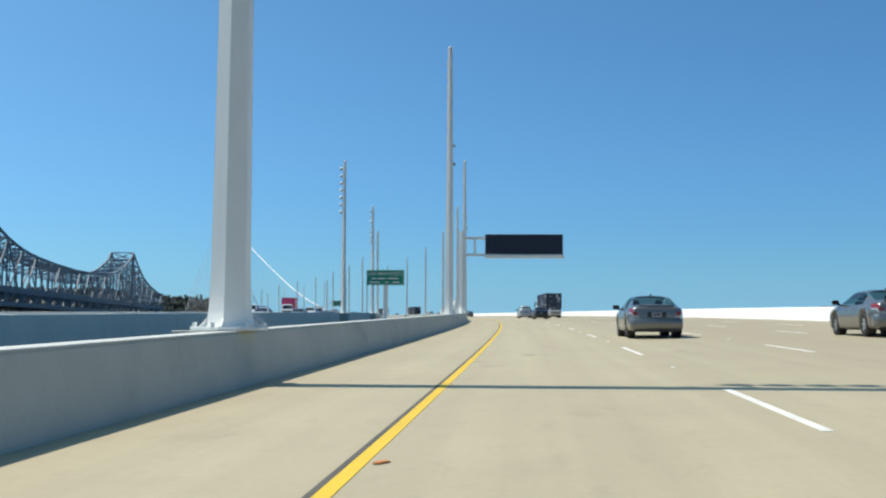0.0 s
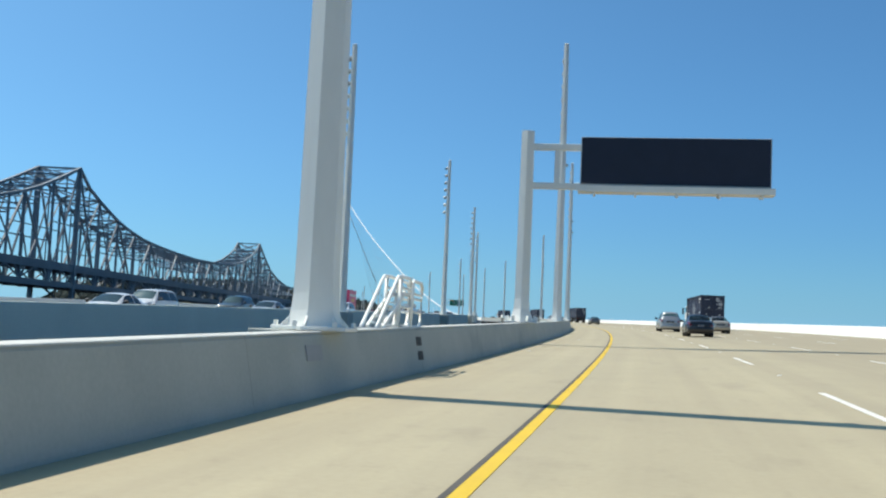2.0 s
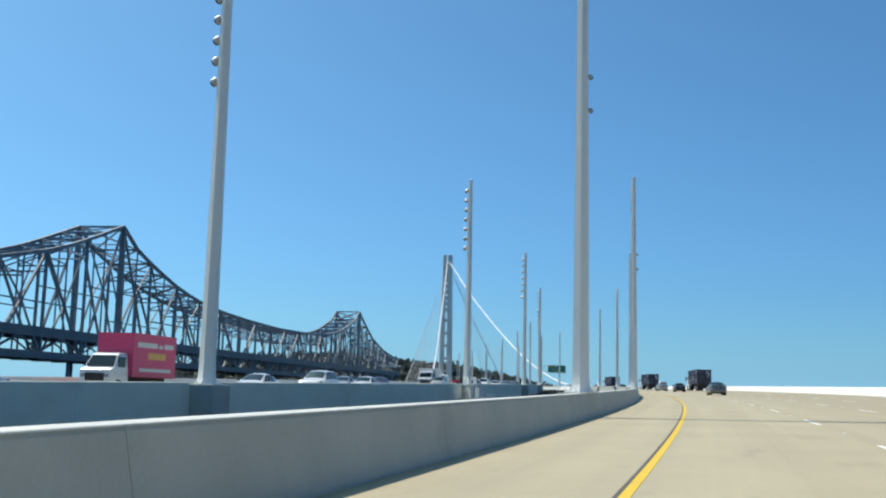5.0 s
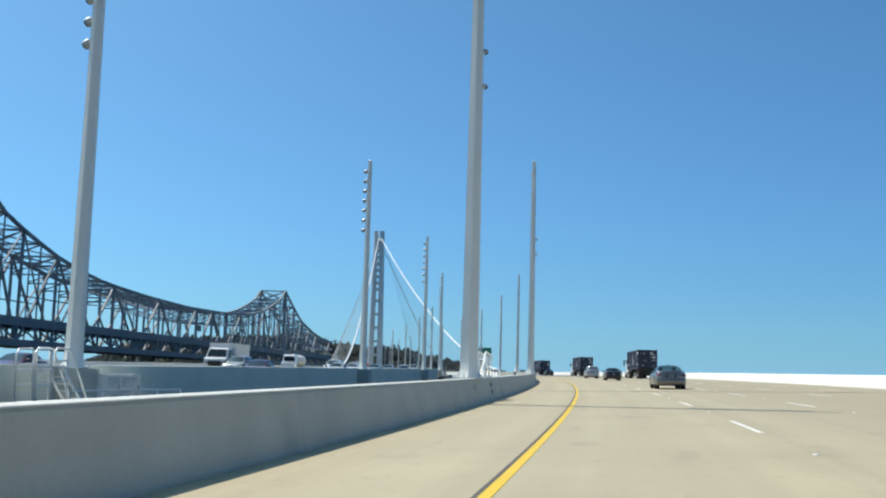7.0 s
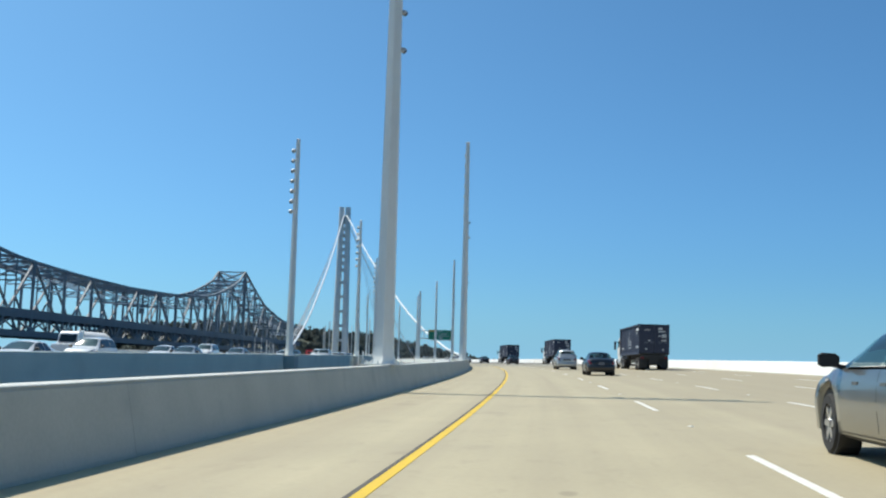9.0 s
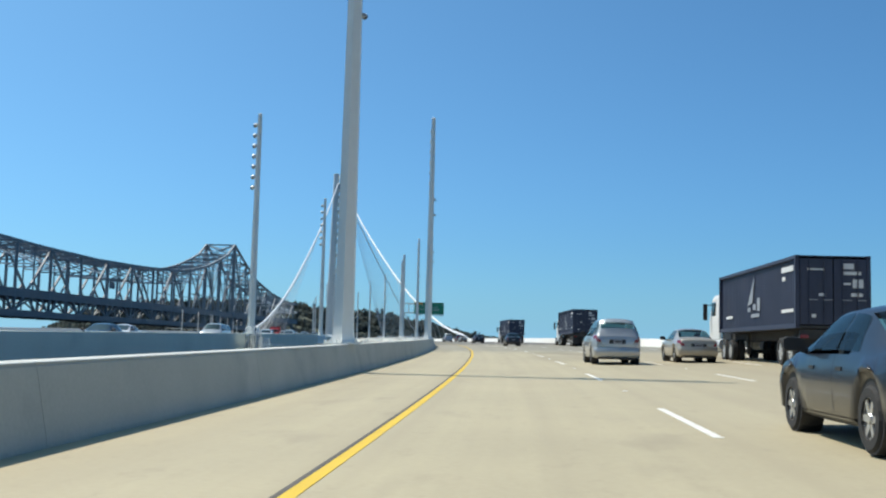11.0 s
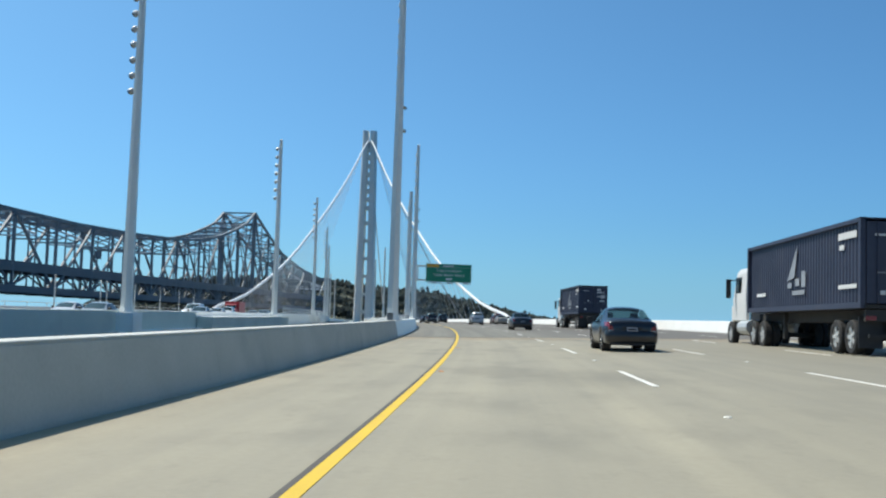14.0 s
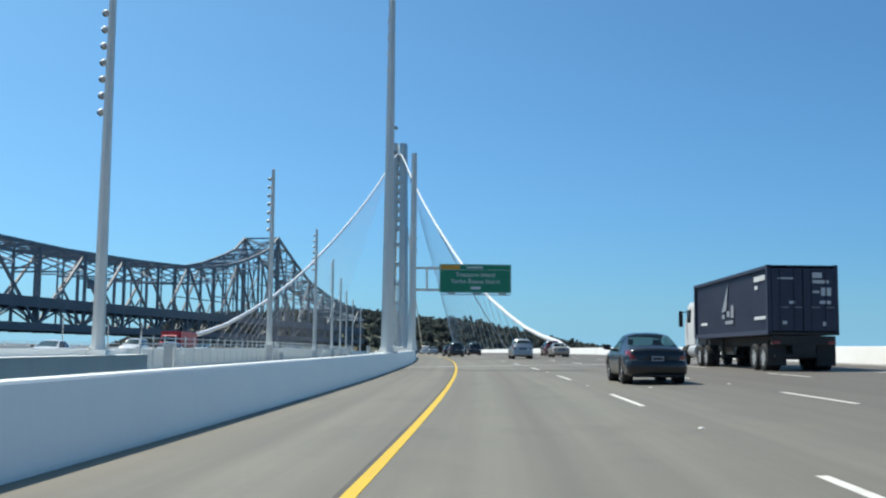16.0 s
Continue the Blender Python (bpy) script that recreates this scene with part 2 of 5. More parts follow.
fade_links.new(fade_mix.outputs["Result"], grey_bsdf.inputs["Base Color"])
slab_range, slab_mix = fade_nodes.new("ShaderNodeMapRange"), fade_nodes.new("ShaderNodeMix")
for key, value in (("From Min", S_STEEL + 0.5), ("From Max", S_STEEL + 3.5), ("To Min", 0.0), ("To Max", 1.0)):
    slab_range.inputs[key].default_value = value
slab_mix.data_type, slab_mix.blend_type = "RGBA", "MULTIPLY"
slab_mix.inputs["B"].default_value = (1.04, 0.94, 0.84, 1)
fade_links.new(fade_sum.outputs[0], slab_range.inputs["Value"])
fade_links.new(slab_range.outputs[0], slab_mix.inputs["Factor"])
fade_links.new(fade_mix.outputs["Result"], slab_mix.inputs["A"])
fade_links.new(slab_mix.outputs["Result"], grey_bsdf.inputs["Base Color"])
M_ASPHALT = paving("grey_asphalt", (0.168, 0.16, 0.124), (0.207, 0.196, 0.153), (0.09, 0.078, 0.066), (0.11, 0.105, 0.086), 0.5, (0.55, 0.75))
# stained barrier concrete, base darkened to hold the shade on its face
M_CONC = surf("shaded_barrier_concrete", (0.365, 0.38, 0.335), (0.47, 0.485, 0.43), 0.8, 0.8, 0.3, fine=22, stains=((0.25, 0.265, 0.25), 0.8, (1, 0.7, 0.9), 0.6))
# stained coping concrete, lightened to carry the sunlit barrier top in its colour
M_COPING = surf("sunlit_coping_concrete", (0.44, 0.45, 0.42), (0.60, 0.61, 0.57), 1.2, 0.85, 0.3, fine=20, stains=((0.30, 0.31, 0.29), 0.7, (1, 0.5, 1), 0.5))
# parapet concrete, base whitened to hold the full sun on it
M_CONC_PALE = surf("sunlit_parapet_concrete", (0.70, 0.70, 0.67), (0.80, 0.80, 0.77), 0.5, 0.8, 0.3, fine=18)
# far deck concrete, paler and warmer: veiling glare over shaded faces put into the colour
M_CONC_FAR = surf("glare_lifted_far_concrete", (0.62, 0.64, 0.54), (0.73, 0.75, 0.64), 0.4, 0.8, 0.3, fine=12, stains=((0.48, 0.50, 0.43), 0.5, (1, 0.6, 1), 0.5))
M_GIRDER = surf("girder_concrete", (0.34, 0.34, 0.33), (0.44, 0.44, 0.43), 0.25, 0.85, 0.3, fine=6)
M_WHITE = surf("white_steel_paint", (0.87, 0.87, 0.81), (0.92, 0.92, 0.86), 0.6, 0.42, 0.05, fine=9)
M_POLE = surf("pole_white_paint", (0.76, 0.76, 0.70), (0.85, 0.85, 0.79), 0.35, 0.45, 0.04, fine=6, stretch=(1, 1, 0.3))
M_GALV = surf("galvanised_steel", (0.42, 0.43, 0.42), (0.58, 0.59, 0.58), 5, 0.45, 0.05, 0.35, 40)
M_SEAL = surf("grey_joint_mortar", (0.15, 0.14, 0.11), (0.24, 0.22, 0.17), 1.5, 0.8, 0.1, fine=12)
M_BOX_GREY = surf("dark_grey_box_paint", (0.11, 0.12, 0.12), (0.17, 0.18, 0.18), 2, 0.5, 0.05, fine=20)
M_TRUSS = surf("weathered_grey_bridge_paint", (0.15, 0.182, 0.205), (0.225, 0.265, 0.295), 0.12, 0.6, 0, fine=1.2, stains=((0.36, 0.37, 0.37), 0.3, (1, 1, 1), 0.35))
# near-white copy of the bridge paint, for braces that catch the sun
M_TRUSS_LIT = surf("sunlit_brace_tone", (0.80, 0.80, 0.78), (0.88, 0.88, 0.86), 0.3, 0.55, fine=2)
M_TRUSS_DECK = surf("dark_deck_girder_steel", (0.15, 0.165, 0.185), (0.21, 0.23, 0.25), 0.1, 0.7, fine=1)
M_YELLOW = surf("yellow_road_paint", (0.58, 0.38, 0.012), (0.70, 0.47, 0.018), 1.5, 0.6, 0.1, fine=25)
M_LINE = surf("white_road_paint", (0.58, 0.565, 0.50), (0.76, 0.745, 0.68), 2.5, 0.6, 0.1, fine=25)
M_BLACKLINE = surf("dark_stripe_and_shading", (0.05, 0.046, 0.04), (0.10, 0.09, 0.075), 1.0, 0.8, 0.1, fine=12)
M_JOINT = surf("dark_joint_rubber", (0.03, 0.03, 0.03), (0.06, 0.055, 0.05), 2, 0.8)
M_SIGN = surf("green_sign_sheeting", (0.008, 0.22, 0.11), (0.012, 0.26, 0.135), 1.0, 0.4, fine=8)
M_SIGNTEXT = gloss("white_sign_legend", (0.80, 0.82, 0.80), 0.4)
M_ORANGE = gloss("orange_sign_tab", (0.75, 0.36, 0.02), 0.4)
M_SCREEN = surf("dark_message_panel", (0.006, 0.009, 0.024), (0.010, 0.015, 0.036), 2.0, 0.5, fine=60)
M_LENS = gloss("lamp_lens", (0.05, 0.055, 0.06), 0.1)
# near-black colour for the shade inside openings that are not cut
M_DARKSLOT = surf("recess_shade", (0.04, 0.04, 0.04), (0.09, 0.09, 0.085), 6, 0.9)
M_RUBBER = surf("tyre_rubber", (0.012, 0.012, 0.012), (0.028, 0.027, 0.026), 6, 0.85, 0.1)
M_RIM = gloss("alloy_rim", (0.55, 0.56, 0.57), 0.28, 0.85)
M_GLASS = gloss("tinted_car_glass", (0.008, 0.014, 0.016), 0.07, 0, 0.0)
M_PANE = gloss("clear_car_glass", (0.010, 0.016, 0.018), 0.05, 0, 0.0)
pane_nodes, pane_links = M_PANE.node_tree.nodes, M_PANE.node_tree.links
pane_clear, pane_mix = pane_nodes.new("ShaderNodeBsdfTransparent"), pane_nodes.new("ShaderNodeMixShader")
pane_clear.inputs[0].default_value = (0.62, 0.72, 0.70, 1)
pane_mix.inputs[0].default_value = 0.42
pane_links.new(pane_clear.outputs[0], pane_mix.inputs[1])
pane_links.new(pane_nodes["Principled BSDF"].outputs[0], pane_mix.inputs[2])
pane_links.new(pane_mix.outputs[0], pane_nodes["Material Output"].inputs[0])
M_SEAT = surf("dark_seat_cloth", (0.018, 0.018, 0.02), (0.04, 0.04, 0.042), 6, 0.9)
M_TRIM = surf("black_plastic_trim", (0.012, 0.012, 0.013), (0.025, 0.025, 0.026), 8, 0.6)
M_CHROME = gloss("chrome", (0.7, 0.71, 0.72), 0.12, 1.0)
M_TAIL = gloss("red_tail_lens", (0.22, 0.012, 0.016), 0.12, 0, 0.5)
M_CLEAR = gloss("clear_lamp_lens", (0.34, 0.35, 0.36), 0.1, 0.2, 0.5)
M_PLATE = gloss("plate_white", (0.30, 0.31, 0.34), 0.4)
# foliage base lightened and greyed: distance haze mixed into the green
M_TREE = surf("hazed_foliage", (0.080, 0.096, 0.086), (0.12, 0.14, 0.126), 0.05, 0.9, fine=0.6)
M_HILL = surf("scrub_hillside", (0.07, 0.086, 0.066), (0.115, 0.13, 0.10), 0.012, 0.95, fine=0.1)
leaf_nodes = M_TREE.node_tree
leaf_bsdf = leaf_nodes.nodes["Principled BSDF"]
leaf_glow = leaf_nodes.nodes.new("ShaderNodeBsdfTranslucent")
leaf_mix = leaf_nodes.nodes.new("ShaderNodeMixShader")
leaf_mix.inputs[0].default_value = 0.5
leaf_nodes.links.new(leaf_bsdf.inputs["Base Color"].links[0].from_socket, leaf_glow.inputs["Color"])
leaf_nodes.links.new(leaf_bsdf.outputs[0], leaf_mix.inputs[1])
leaf_nodes.links.new(leaf_glow.outputs[0], leaf_mix.inputs[2])
leaf_nodes.links.new(leaf_mix.outputs[0], leaf_nodes.nodes["Material Output"].inputs[0])
M_BARK = surf("bark", (0.05, 0.04, 0.03), (0.09, 0.07, 0.05), 1, 0.9)
M_DEBRIS = surf("orange_scrap", (0.50, 0.16, 0.03), (0.62, 0.25, 0.07), 20, 0.6)
M_CABLE = surf("white_cable_wrap", (0.74, 0.75, 0.74), (0.82, 0.83, 0.82), 0.3, 0.4, fine=3)


def water_material():
    m = bpy.data.materials.new("bay_water")
    m.use_nodes = True
    t, n = m.node_tree, m.node_tree.nodes
    bsdf = n["Principled BSDF"]
    # pale base: bright sky reflection and glitter painted into the water colour
    bsdf.inputs["Base Color"].default_value = (0.54, 0.60, 0.61, 1)
    bsdf.inputs["Roughness"].default_value = 0.4
    co, no, bp = n.new("ShaderNodeTexCoord"), n.new("ShaderNodeTexNoise"), n.new("ShaderNodeBump")
    no.inputs["Scale"].default_value, no.inputs["Detail"].default_value = 0.25, 8
    bp.inputs["Strength"].default_value, bp.inputs["Distance"].default_value = 1.0, 1.2
    t.links.new(co.outputs["Object"], no.inputs["Vector"])
    t.links.new(no.outputs[0], bp.inputs["Height"])
    t.links.new(bp.outputs[0], bsdf.inputs["Normal"])
    return m


M_WATER = water_material()


# ---- mesh tools ----
class Shape:
    """Vertices and faces gathered piece by piece."""

    def __init__(self):
        self.v, self.f, self.uv = [], [], []

    def box(self, x0, y0, z0, x1, y1, z1, m=None):
        k = len(self.v)
        pts = [Vector(p) for p in ((x0, y0, z0), (x1, y0, z0), (x1, y1, z0), (x0, y1, z0), (x0, y0, z1), (x1, y0, z1), (x1, y1, z1), (x0, y1, z1))]
        self.v += [m @ p for p in pts] if m else pts
        self.f += [tuple(k + i for i in q) for q in ((3, 2, 1, 0), (4, 5, 6, 7), (0, 1, 5, 4), (1, 2, 6, 5), (2, 3, 7, 6), (3, 0, 4, 7))]
        return self

    def rings(self, rings, closed=True, caps=True):
        k, n = len(self.v), len(rings[0])
        for r in rings:
            self.v += [Vector(p) for p in r]
        for i in range(len(rings) - 1):
            for j in range(n if closed else n - 1):
                a, b = k + i * n + j, k + i * n + (j + 1) % n
                self.f.append((a, b, b + n, a + n))
        if caps and closed:
            self.f.append(tuple(k + j for j in reversed(range(n))))
            self.f.append(tuple(k + (len(rings) - 1) * n + j for j in range(n)))
        return self

    def beam(self, p, q, w, h=None, up=(0, 0, 1)):
        p, q, h = Vector(p), Vector(q), h or w
        d = (q - p).normalized()
        side = d.cross(Vector(up))
        side = side.normalized() if side.length > 1e-4 else Vector((1, 0, 0))
        top = side.cross(d)
        ring = [side * (a * w / 2) + top * (b * h / 2) for a, b in ((-1, -1), (1, -1), (1, 1), (-1, 1))]
        return self.rings([[p + r for r in ring], [q + r for r in ring]])

    def tube(self, pts, r, n=8, radii=None):
        pts = [Vector(p) for p in pts]
        rings = []
        for i, p in enumerate(pts):
            d = (pts[min(i + 1, len(pts) - 1)] - pts[max(i - 1, 0)]).normalized()
            a = d.cross(Vector((0, 0, 1)))
            a = a.normalized() if a.length > 1e-3 else Vector((1, 0, 0))
            b = a.cross(d)
            rad = radii[i] if radii else r
            rings.append([p + (a * math.cos(2 * math.pi * j / n) + b * math.sin(2 * math.pi * j / n)) * rad for j in range(n)])
        return self.rings(rings)

    def mesh(self, name, material, smooth=False):
        me = bpy.data.meshes.new(name)
        me.from_pydata([tuple(p) for p in self.v], [], self.f)
        if self.uv:
            layer = me.uv_layers.new(name="along")
            loops = np.empty(len(me.loops), dtype=np.int32)
            me.loops.foreach_get("vertex_index", loops)
            layer.data.foreach_set("uv", np.array(self.uv, dtype=np.float32)[loops].ravel())
        bm = bmesh.new()
        bm.from_mesh(me)
        bmesh.ops.recalc_face_normals(bm, faces=bm.faces)
        bm.to_mesh(me)
        bm.free()
        me.materials.append(material)
        if smooth:
            me.polygons.foreach_set("use_smooth", [True] * len(me.polygons))
        me.update()
        return me


def part(name, shape, material, parent=None, label="", smooth=False, bevel=0.0):
    """One mesh object under a thing or a part."""
    ob = new(name, shape.mesh(name, material, smooth))
    if bevel:
        mod = ob.modifiers.new("worn_edge", "BEVEL")
        mod.width, mod.segments, mod.limit_method = bevel, 2, "ANGLE"
        if smooth:
            ob.modifiers.new("even_normals", "WEIGHTED_NORMAL")
    ob.parent = parent
    return tagged(ob, label)


def thing(name, label, category, group="", kind="", m=None):
    ob = new(name)
    ob.empty_display_size = 0.2
    if m is not None:
        ob.matrix_basis = m
    return tagged(ob, label, category, group, kind)


def box(*a):
    return Shape().box(*a)


def sweep(s0, s1, profile, step=4.0, closed=True):
    """A section (o, h) carried along the road from s0 to s1."""
    n = max(1, math.ceil((s1 - s0) / step))
    sh = Shape()
    ss = [s0 + (s1 - s0) * i / n for i in range(n + 1)]
    sh.rings([[at(s, o, h) for o, h in profile] for s in ss], closed)
    sh.uv = [(o, s) for s in ss for o, h in profile]
    return sh


def legend(name, text, size, parent, x, y, z, material, turn=(90, 0, 0)):
    cu = bpy.data.curves.new(name, "FONT")
    cu.body, cu.size, cu.extrude, cu.align_x, cu.align_y = text, size, 0.002, "CENTER", "CENTER"
    cu.materials.append(material)
    ob = new(name, cu)
    ob.parent = parent
    ob.matrix_basis = pose(x, y, z, *turn)
    return ob

# ---- decks ----
WATER_Z = -42.0
B_FACE, B_TOP = 3.0, 0.82      # median barrier: its face and height
RIGHT = -19.28                   # outer parapet's face
S_END = 1130

water = Shape()
water.rings([[(4900 * math.cos(2 * math.pi * i / 64), 4900 * math.sin(2 * math.pi * i / 64) + 400, WATER_Z) for i in range(64)],
             [(10 * math.cos(2 * math.pi * i / 64), 10 * math.sin(2 * math.pi * i / 64) + 400, WATER_Z) for i in range(64)]], True, True)
tagged(part("water", water, M_WATER), "rippled blue-green bay water far below the bridge, paled by painted sky sheen", "water", kind="structure")


def surface(name, s0, s1, o0, o1, mat, label, h=0.0):
    cols = 6
    prof = [(o0 + (o1 - o0) * i / cols, h) for i in range(cols + 1)]
    return tagged(part(name, sweep(s0, s1, prof, 4.0, False), mat), label, "road", kind="structure")


road_w = surface("road", -60, 356, B_FACE + 0.1, RIGHT - 0.1, M_TAN, "sunlit tan concrete bridge deck with worn wheel tracks")
road_g = surface("road", 356, S_STEEL - 0.2, B_FACE + 0.1, RIGHT - 0.1, M_GREYDECK, "greyer stained concrete bridge deck before the steel span")
road_a = surface("road", S_STEEL, S_END, B_FACE + 0.1, RIGHT - 0.1, M_ASPHALT, "smooth grey asphalt deck of the suspension span")
road_e = surface("road", -60, S_END, 36.9, 17.7, M_GREYDECK, "concrete deck of the opposite carriageway")
path_e = surface("pavement", -60, S_END, 42.6, 37.6, M_GREYDECK, "concrete cycle path beside the far carriageway", 0.1)


def girder(name, o0, o1, label, mat, s0, s1):
    a, b = (o0, o1) if o0 < o1 else (o1, o0)
    prof = [(a, -0.02), (b, -0.02), (b, -0.45), (b - 3.2, -1.1), (b - 5.5, -5.5), (a + 5.5, -5.5), (a + 3.2, -1.1), (a, -0.45)]
    return tagged(part(name, sweep(s0, s1, prof, 12.0), mat), label, "girder", kind="structure")


for lo, hi, s0, s1, mt, lb in ((RIGHT - 0.5, 3.55, -60, S_STEEL, M_GIRDER, "grey concrete box girder under the roadway"), (RIGHT - 0.5, 3.55, S_STEEL, S_END, M_WHITE, "white steel box girder of the suspension span"),
                               (17.35, 43.1, -60, S_STEEL, M_GIRDER, "grey concrete box girder under the far roadway"), (17.35, 43.1, S_STEEL, S_END, M_WHITE, "white steel box girder under the far roadway")):
    girder("deck_girder", lo, hi, lb, mt, s0, s1)


def piers():
    for s in range(0, 480, 152):
        for o in (-8.2, 30.0):
            p = at(s, o, -5.4)
            sh = Shape()
            ring = [(-2.6, -2.2), (2.6, -2.2), (3.4, 0), (2.6, 2.2), (-2.6, 2.2), (-3.4, 0)]
            r = Matrix.Rotation(head(s), 3, "Z")
            sh.rings([[Vector((p.x, p.y, z)) + r @ Vector((a * k, b * k, 0)) for a, b in ring] for z, k in ((WATER_Z - 4, 1.25), (p.z - 6, 1.0), (p.z + 0.1, 1.5))])
            tagged(part("bridge_pier", sh, M_GIRDER), "flared grey concrete bridge pier standing in the bay", "pier", "skyway piers", "structure")


piers()


def markings(parents):
    def owner(s):
        return parents[0] if s < 356 else parents[1] if s < S_STEEL else parents[2]

    cuts = [-60, 356, S_STEEL - 0.2, S_END - 100]
    for i in range(3):
        s0, s1 = cuts[i], cuts[i + 1]
        part("yellow_edge_line", sweep(s0, s1, [(0.02, 0.005), (-0.097, 0.005), (-0.097, 0.001), (0.02, 0.001)], 2.0), M_YELLOW, parents[i], "solid yellow edge line")
        # thin dark stripe; its colour also holds the shading along the line
        part("dark_edge_stripe", sweep(s0, s1, [(0.075, 0.004), (0.023, 0.004), (0.023, 0.001), (0.075, 0.001)], 2.0), M_BLACKLINE, parents[i], "dark stripe beside the yellow line, shading included in its colour")
        part("white_edge_line", sweep(s0, s1, [(-18.3, 0.005), (-18.45, 0.005), (-18.45, 0.001), (-18.3, 0.001)], 4.0), M_LINE, parents[i], "solid white shoulder line")
    # dashed lane lines, one piece a dash, and raised markers between them
    for line, o in enumerate((-3.68, -7.31, -10.95, -14.6)):
        for k in range(-4, 52):
            s1 = 13.2 + 13.93 * k
            if not -58 < s1 - 4.4 < S_STEEL - 0.5 < s1:
                part("lane_dash", sweep(s1 - 4.4, s1, [(o + 0.052, 0.005), (o - 0.052, 0.005), (o - 0.052, 0.001), (o + 0.052, 0.001)], 2.2), M_LINE, owner(s1))
    disc = Shape()
    disc.rings([[(0.05 * c * math.cos(a), 0.05 * c * math.sin(a), z) for a in [math.pi * j / 4 for j in range(8)]] for z, c in ((0.0, 1.0), (0.012, 0.8), (0.018, 0.3))])
    dot = disc.mesh("road_stud", M_LINE)
    for k in range(0, 40):
        for o in (-3.68, -7.31):
            s = 13.2 + 13.93 * k + 4.7
            ob = new("road_stud", dot)
            ob.parent = owner(s)
            ob.matrix_basis = stand(s, o, 0.002)
    # expansion joints across the deck
    for s, p, w in ((S_STEEL - 0.1, parents[2], 0.1), (479.0, parents[2], 0.4), (240.0, parents[0], 0.1)):
        part("expansion_joint", sweep(s - w, s + w, [(B_FACE - 0.02, 0.006), (RIGHT + 0.02, 0.006), (RIGHT + 0.02, -0.01), (B_FACE - 0.02, -0.01)], 0.3), M_JOINT if s < 300 else M_SEAL if s < 450 else M_GIRDER, p)


markings((road_w, road_g, road_a))


def barrier(name, label, face, side, top, s0, s1, length, mat, joint=0.008, coping=None):
    """A barrier of cast segments; side +1 leans back to the left, -1 to the right."""
    th = thing(name, label, "barrier", kind="structure")
    full = top
    top = top - 0.022 if coping else top
    prof = [(face - 0.115 * side, -0.05), (face - 0.11 * side, 0.04), (face + 0.035 * side, top - 0.03), (face + 0.055 * side, top), (face + 0.44 * side, top), (face + 0.46 * side, top - 0.03), (face + 0.5 * side, -0.6), (face + 0.1 * side, -0.6)]
    s = s0
    while s < s1 - 0.05:
        e = min(s + length, s1)
        part("barrier_segment", sweep(s + joint / 2, e - joint / 2, prof, 4.3), mat, th)
        if coping:
            # thin cap that paints the barrier's sunlit top strip lighter than its face
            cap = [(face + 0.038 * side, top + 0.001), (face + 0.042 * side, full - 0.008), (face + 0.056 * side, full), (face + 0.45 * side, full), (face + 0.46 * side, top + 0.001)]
            part("coping", sweep(s + joint / 2, e - joint / 2, cap, 4.3), coping, th, "pale coping with the sunlit top edge in its colour")
        s = e
    return th


D_W, S_W = 50.74, 15.34
D_E, S_E = 50.66, 66.48 - 50.66 * 0
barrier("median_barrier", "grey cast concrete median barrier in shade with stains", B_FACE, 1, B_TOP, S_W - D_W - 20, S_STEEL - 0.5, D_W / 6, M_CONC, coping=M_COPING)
barrier("median_barrier", "white painted steel median barrier of the suspension span", B_FACE, 1, B_TOP, S_STEEL - 0.5, S_END, D_W / 3, M_WHITE)
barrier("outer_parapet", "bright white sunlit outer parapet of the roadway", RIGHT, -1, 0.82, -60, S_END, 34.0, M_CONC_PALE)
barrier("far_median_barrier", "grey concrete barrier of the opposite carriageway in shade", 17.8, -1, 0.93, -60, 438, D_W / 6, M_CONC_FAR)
barrier("far_median_barrier", "white steel barrier of the opposite carriageway", 17.8, -1, 0.93, 438, S_END, D_W / 3, M_WHITE)
barrier("far_parapet", "pale concrete parapet beyond the opposite carriageway", 36.9, 1, 0.9, -60, S_END, 50.0, M_CONC_PALE)


def rail_run(name, label, o, s0, s1, base, tall, gap, levels, mat):
    th = thing(name, label, "railing", kind="structure")
    s = s0
    post = Shape().box(-0.028, -0.028, 0, 0.028, 0.028, tall).mesh("post", mat)
    while s <= s1:
        ob = new("post", post)
        ob.parent = th
        ob.matrix_basis = stand(s, o, base)
        s += gap
    for z in levels:
        part("rail", sweep(s0, s1, [(o - 0.03, base + z - 0.03), (o + 0.03, base + z - 0.03), (o + 0.03, base + z + 0.03), (o - 0.03, base + z + 0.03)], 6.0), mat, th)
    return th


rail_run("railing", "white steel railing along the inner edge of the suspension span", 3.75, 474, 760, -0.1, 1.25, 3.0, (0.35, 0.62, 0.9, 1.22), M_WHITE)
rail_run("railing", "white steel railing along the far deck edge", 16.9, 478, 760, -0.1, 1.75, 2.4, (0.35, 0.62, 0.9, 1.3, 1.6), M_WHITE)
rail_run("railing", "white railing on the outer edge of the cycle path", 42.8, 452, 760, 0.1, 1.25, 6.0, (0.6, 1.22), M_WHITE)
for nm, o0, o1 in (("walkway", 3.2, 4.0), ("walkway", 16.8, 17.4)):
    tagged(part(nm, sweep(S_STEEL, S_END, [(o0, -0.12), (o1, -0.12), (o1, -0.2), (o0, -0.2)], 8), M_WHITE), "white steel maintenance walkway along the deck edge", "walkway", kind="structure")

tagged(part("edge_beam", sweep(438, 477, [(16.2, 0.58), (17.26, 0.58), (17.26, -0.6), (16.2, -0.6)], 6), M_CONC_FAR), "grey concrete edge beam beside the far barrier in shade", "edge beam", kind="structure")
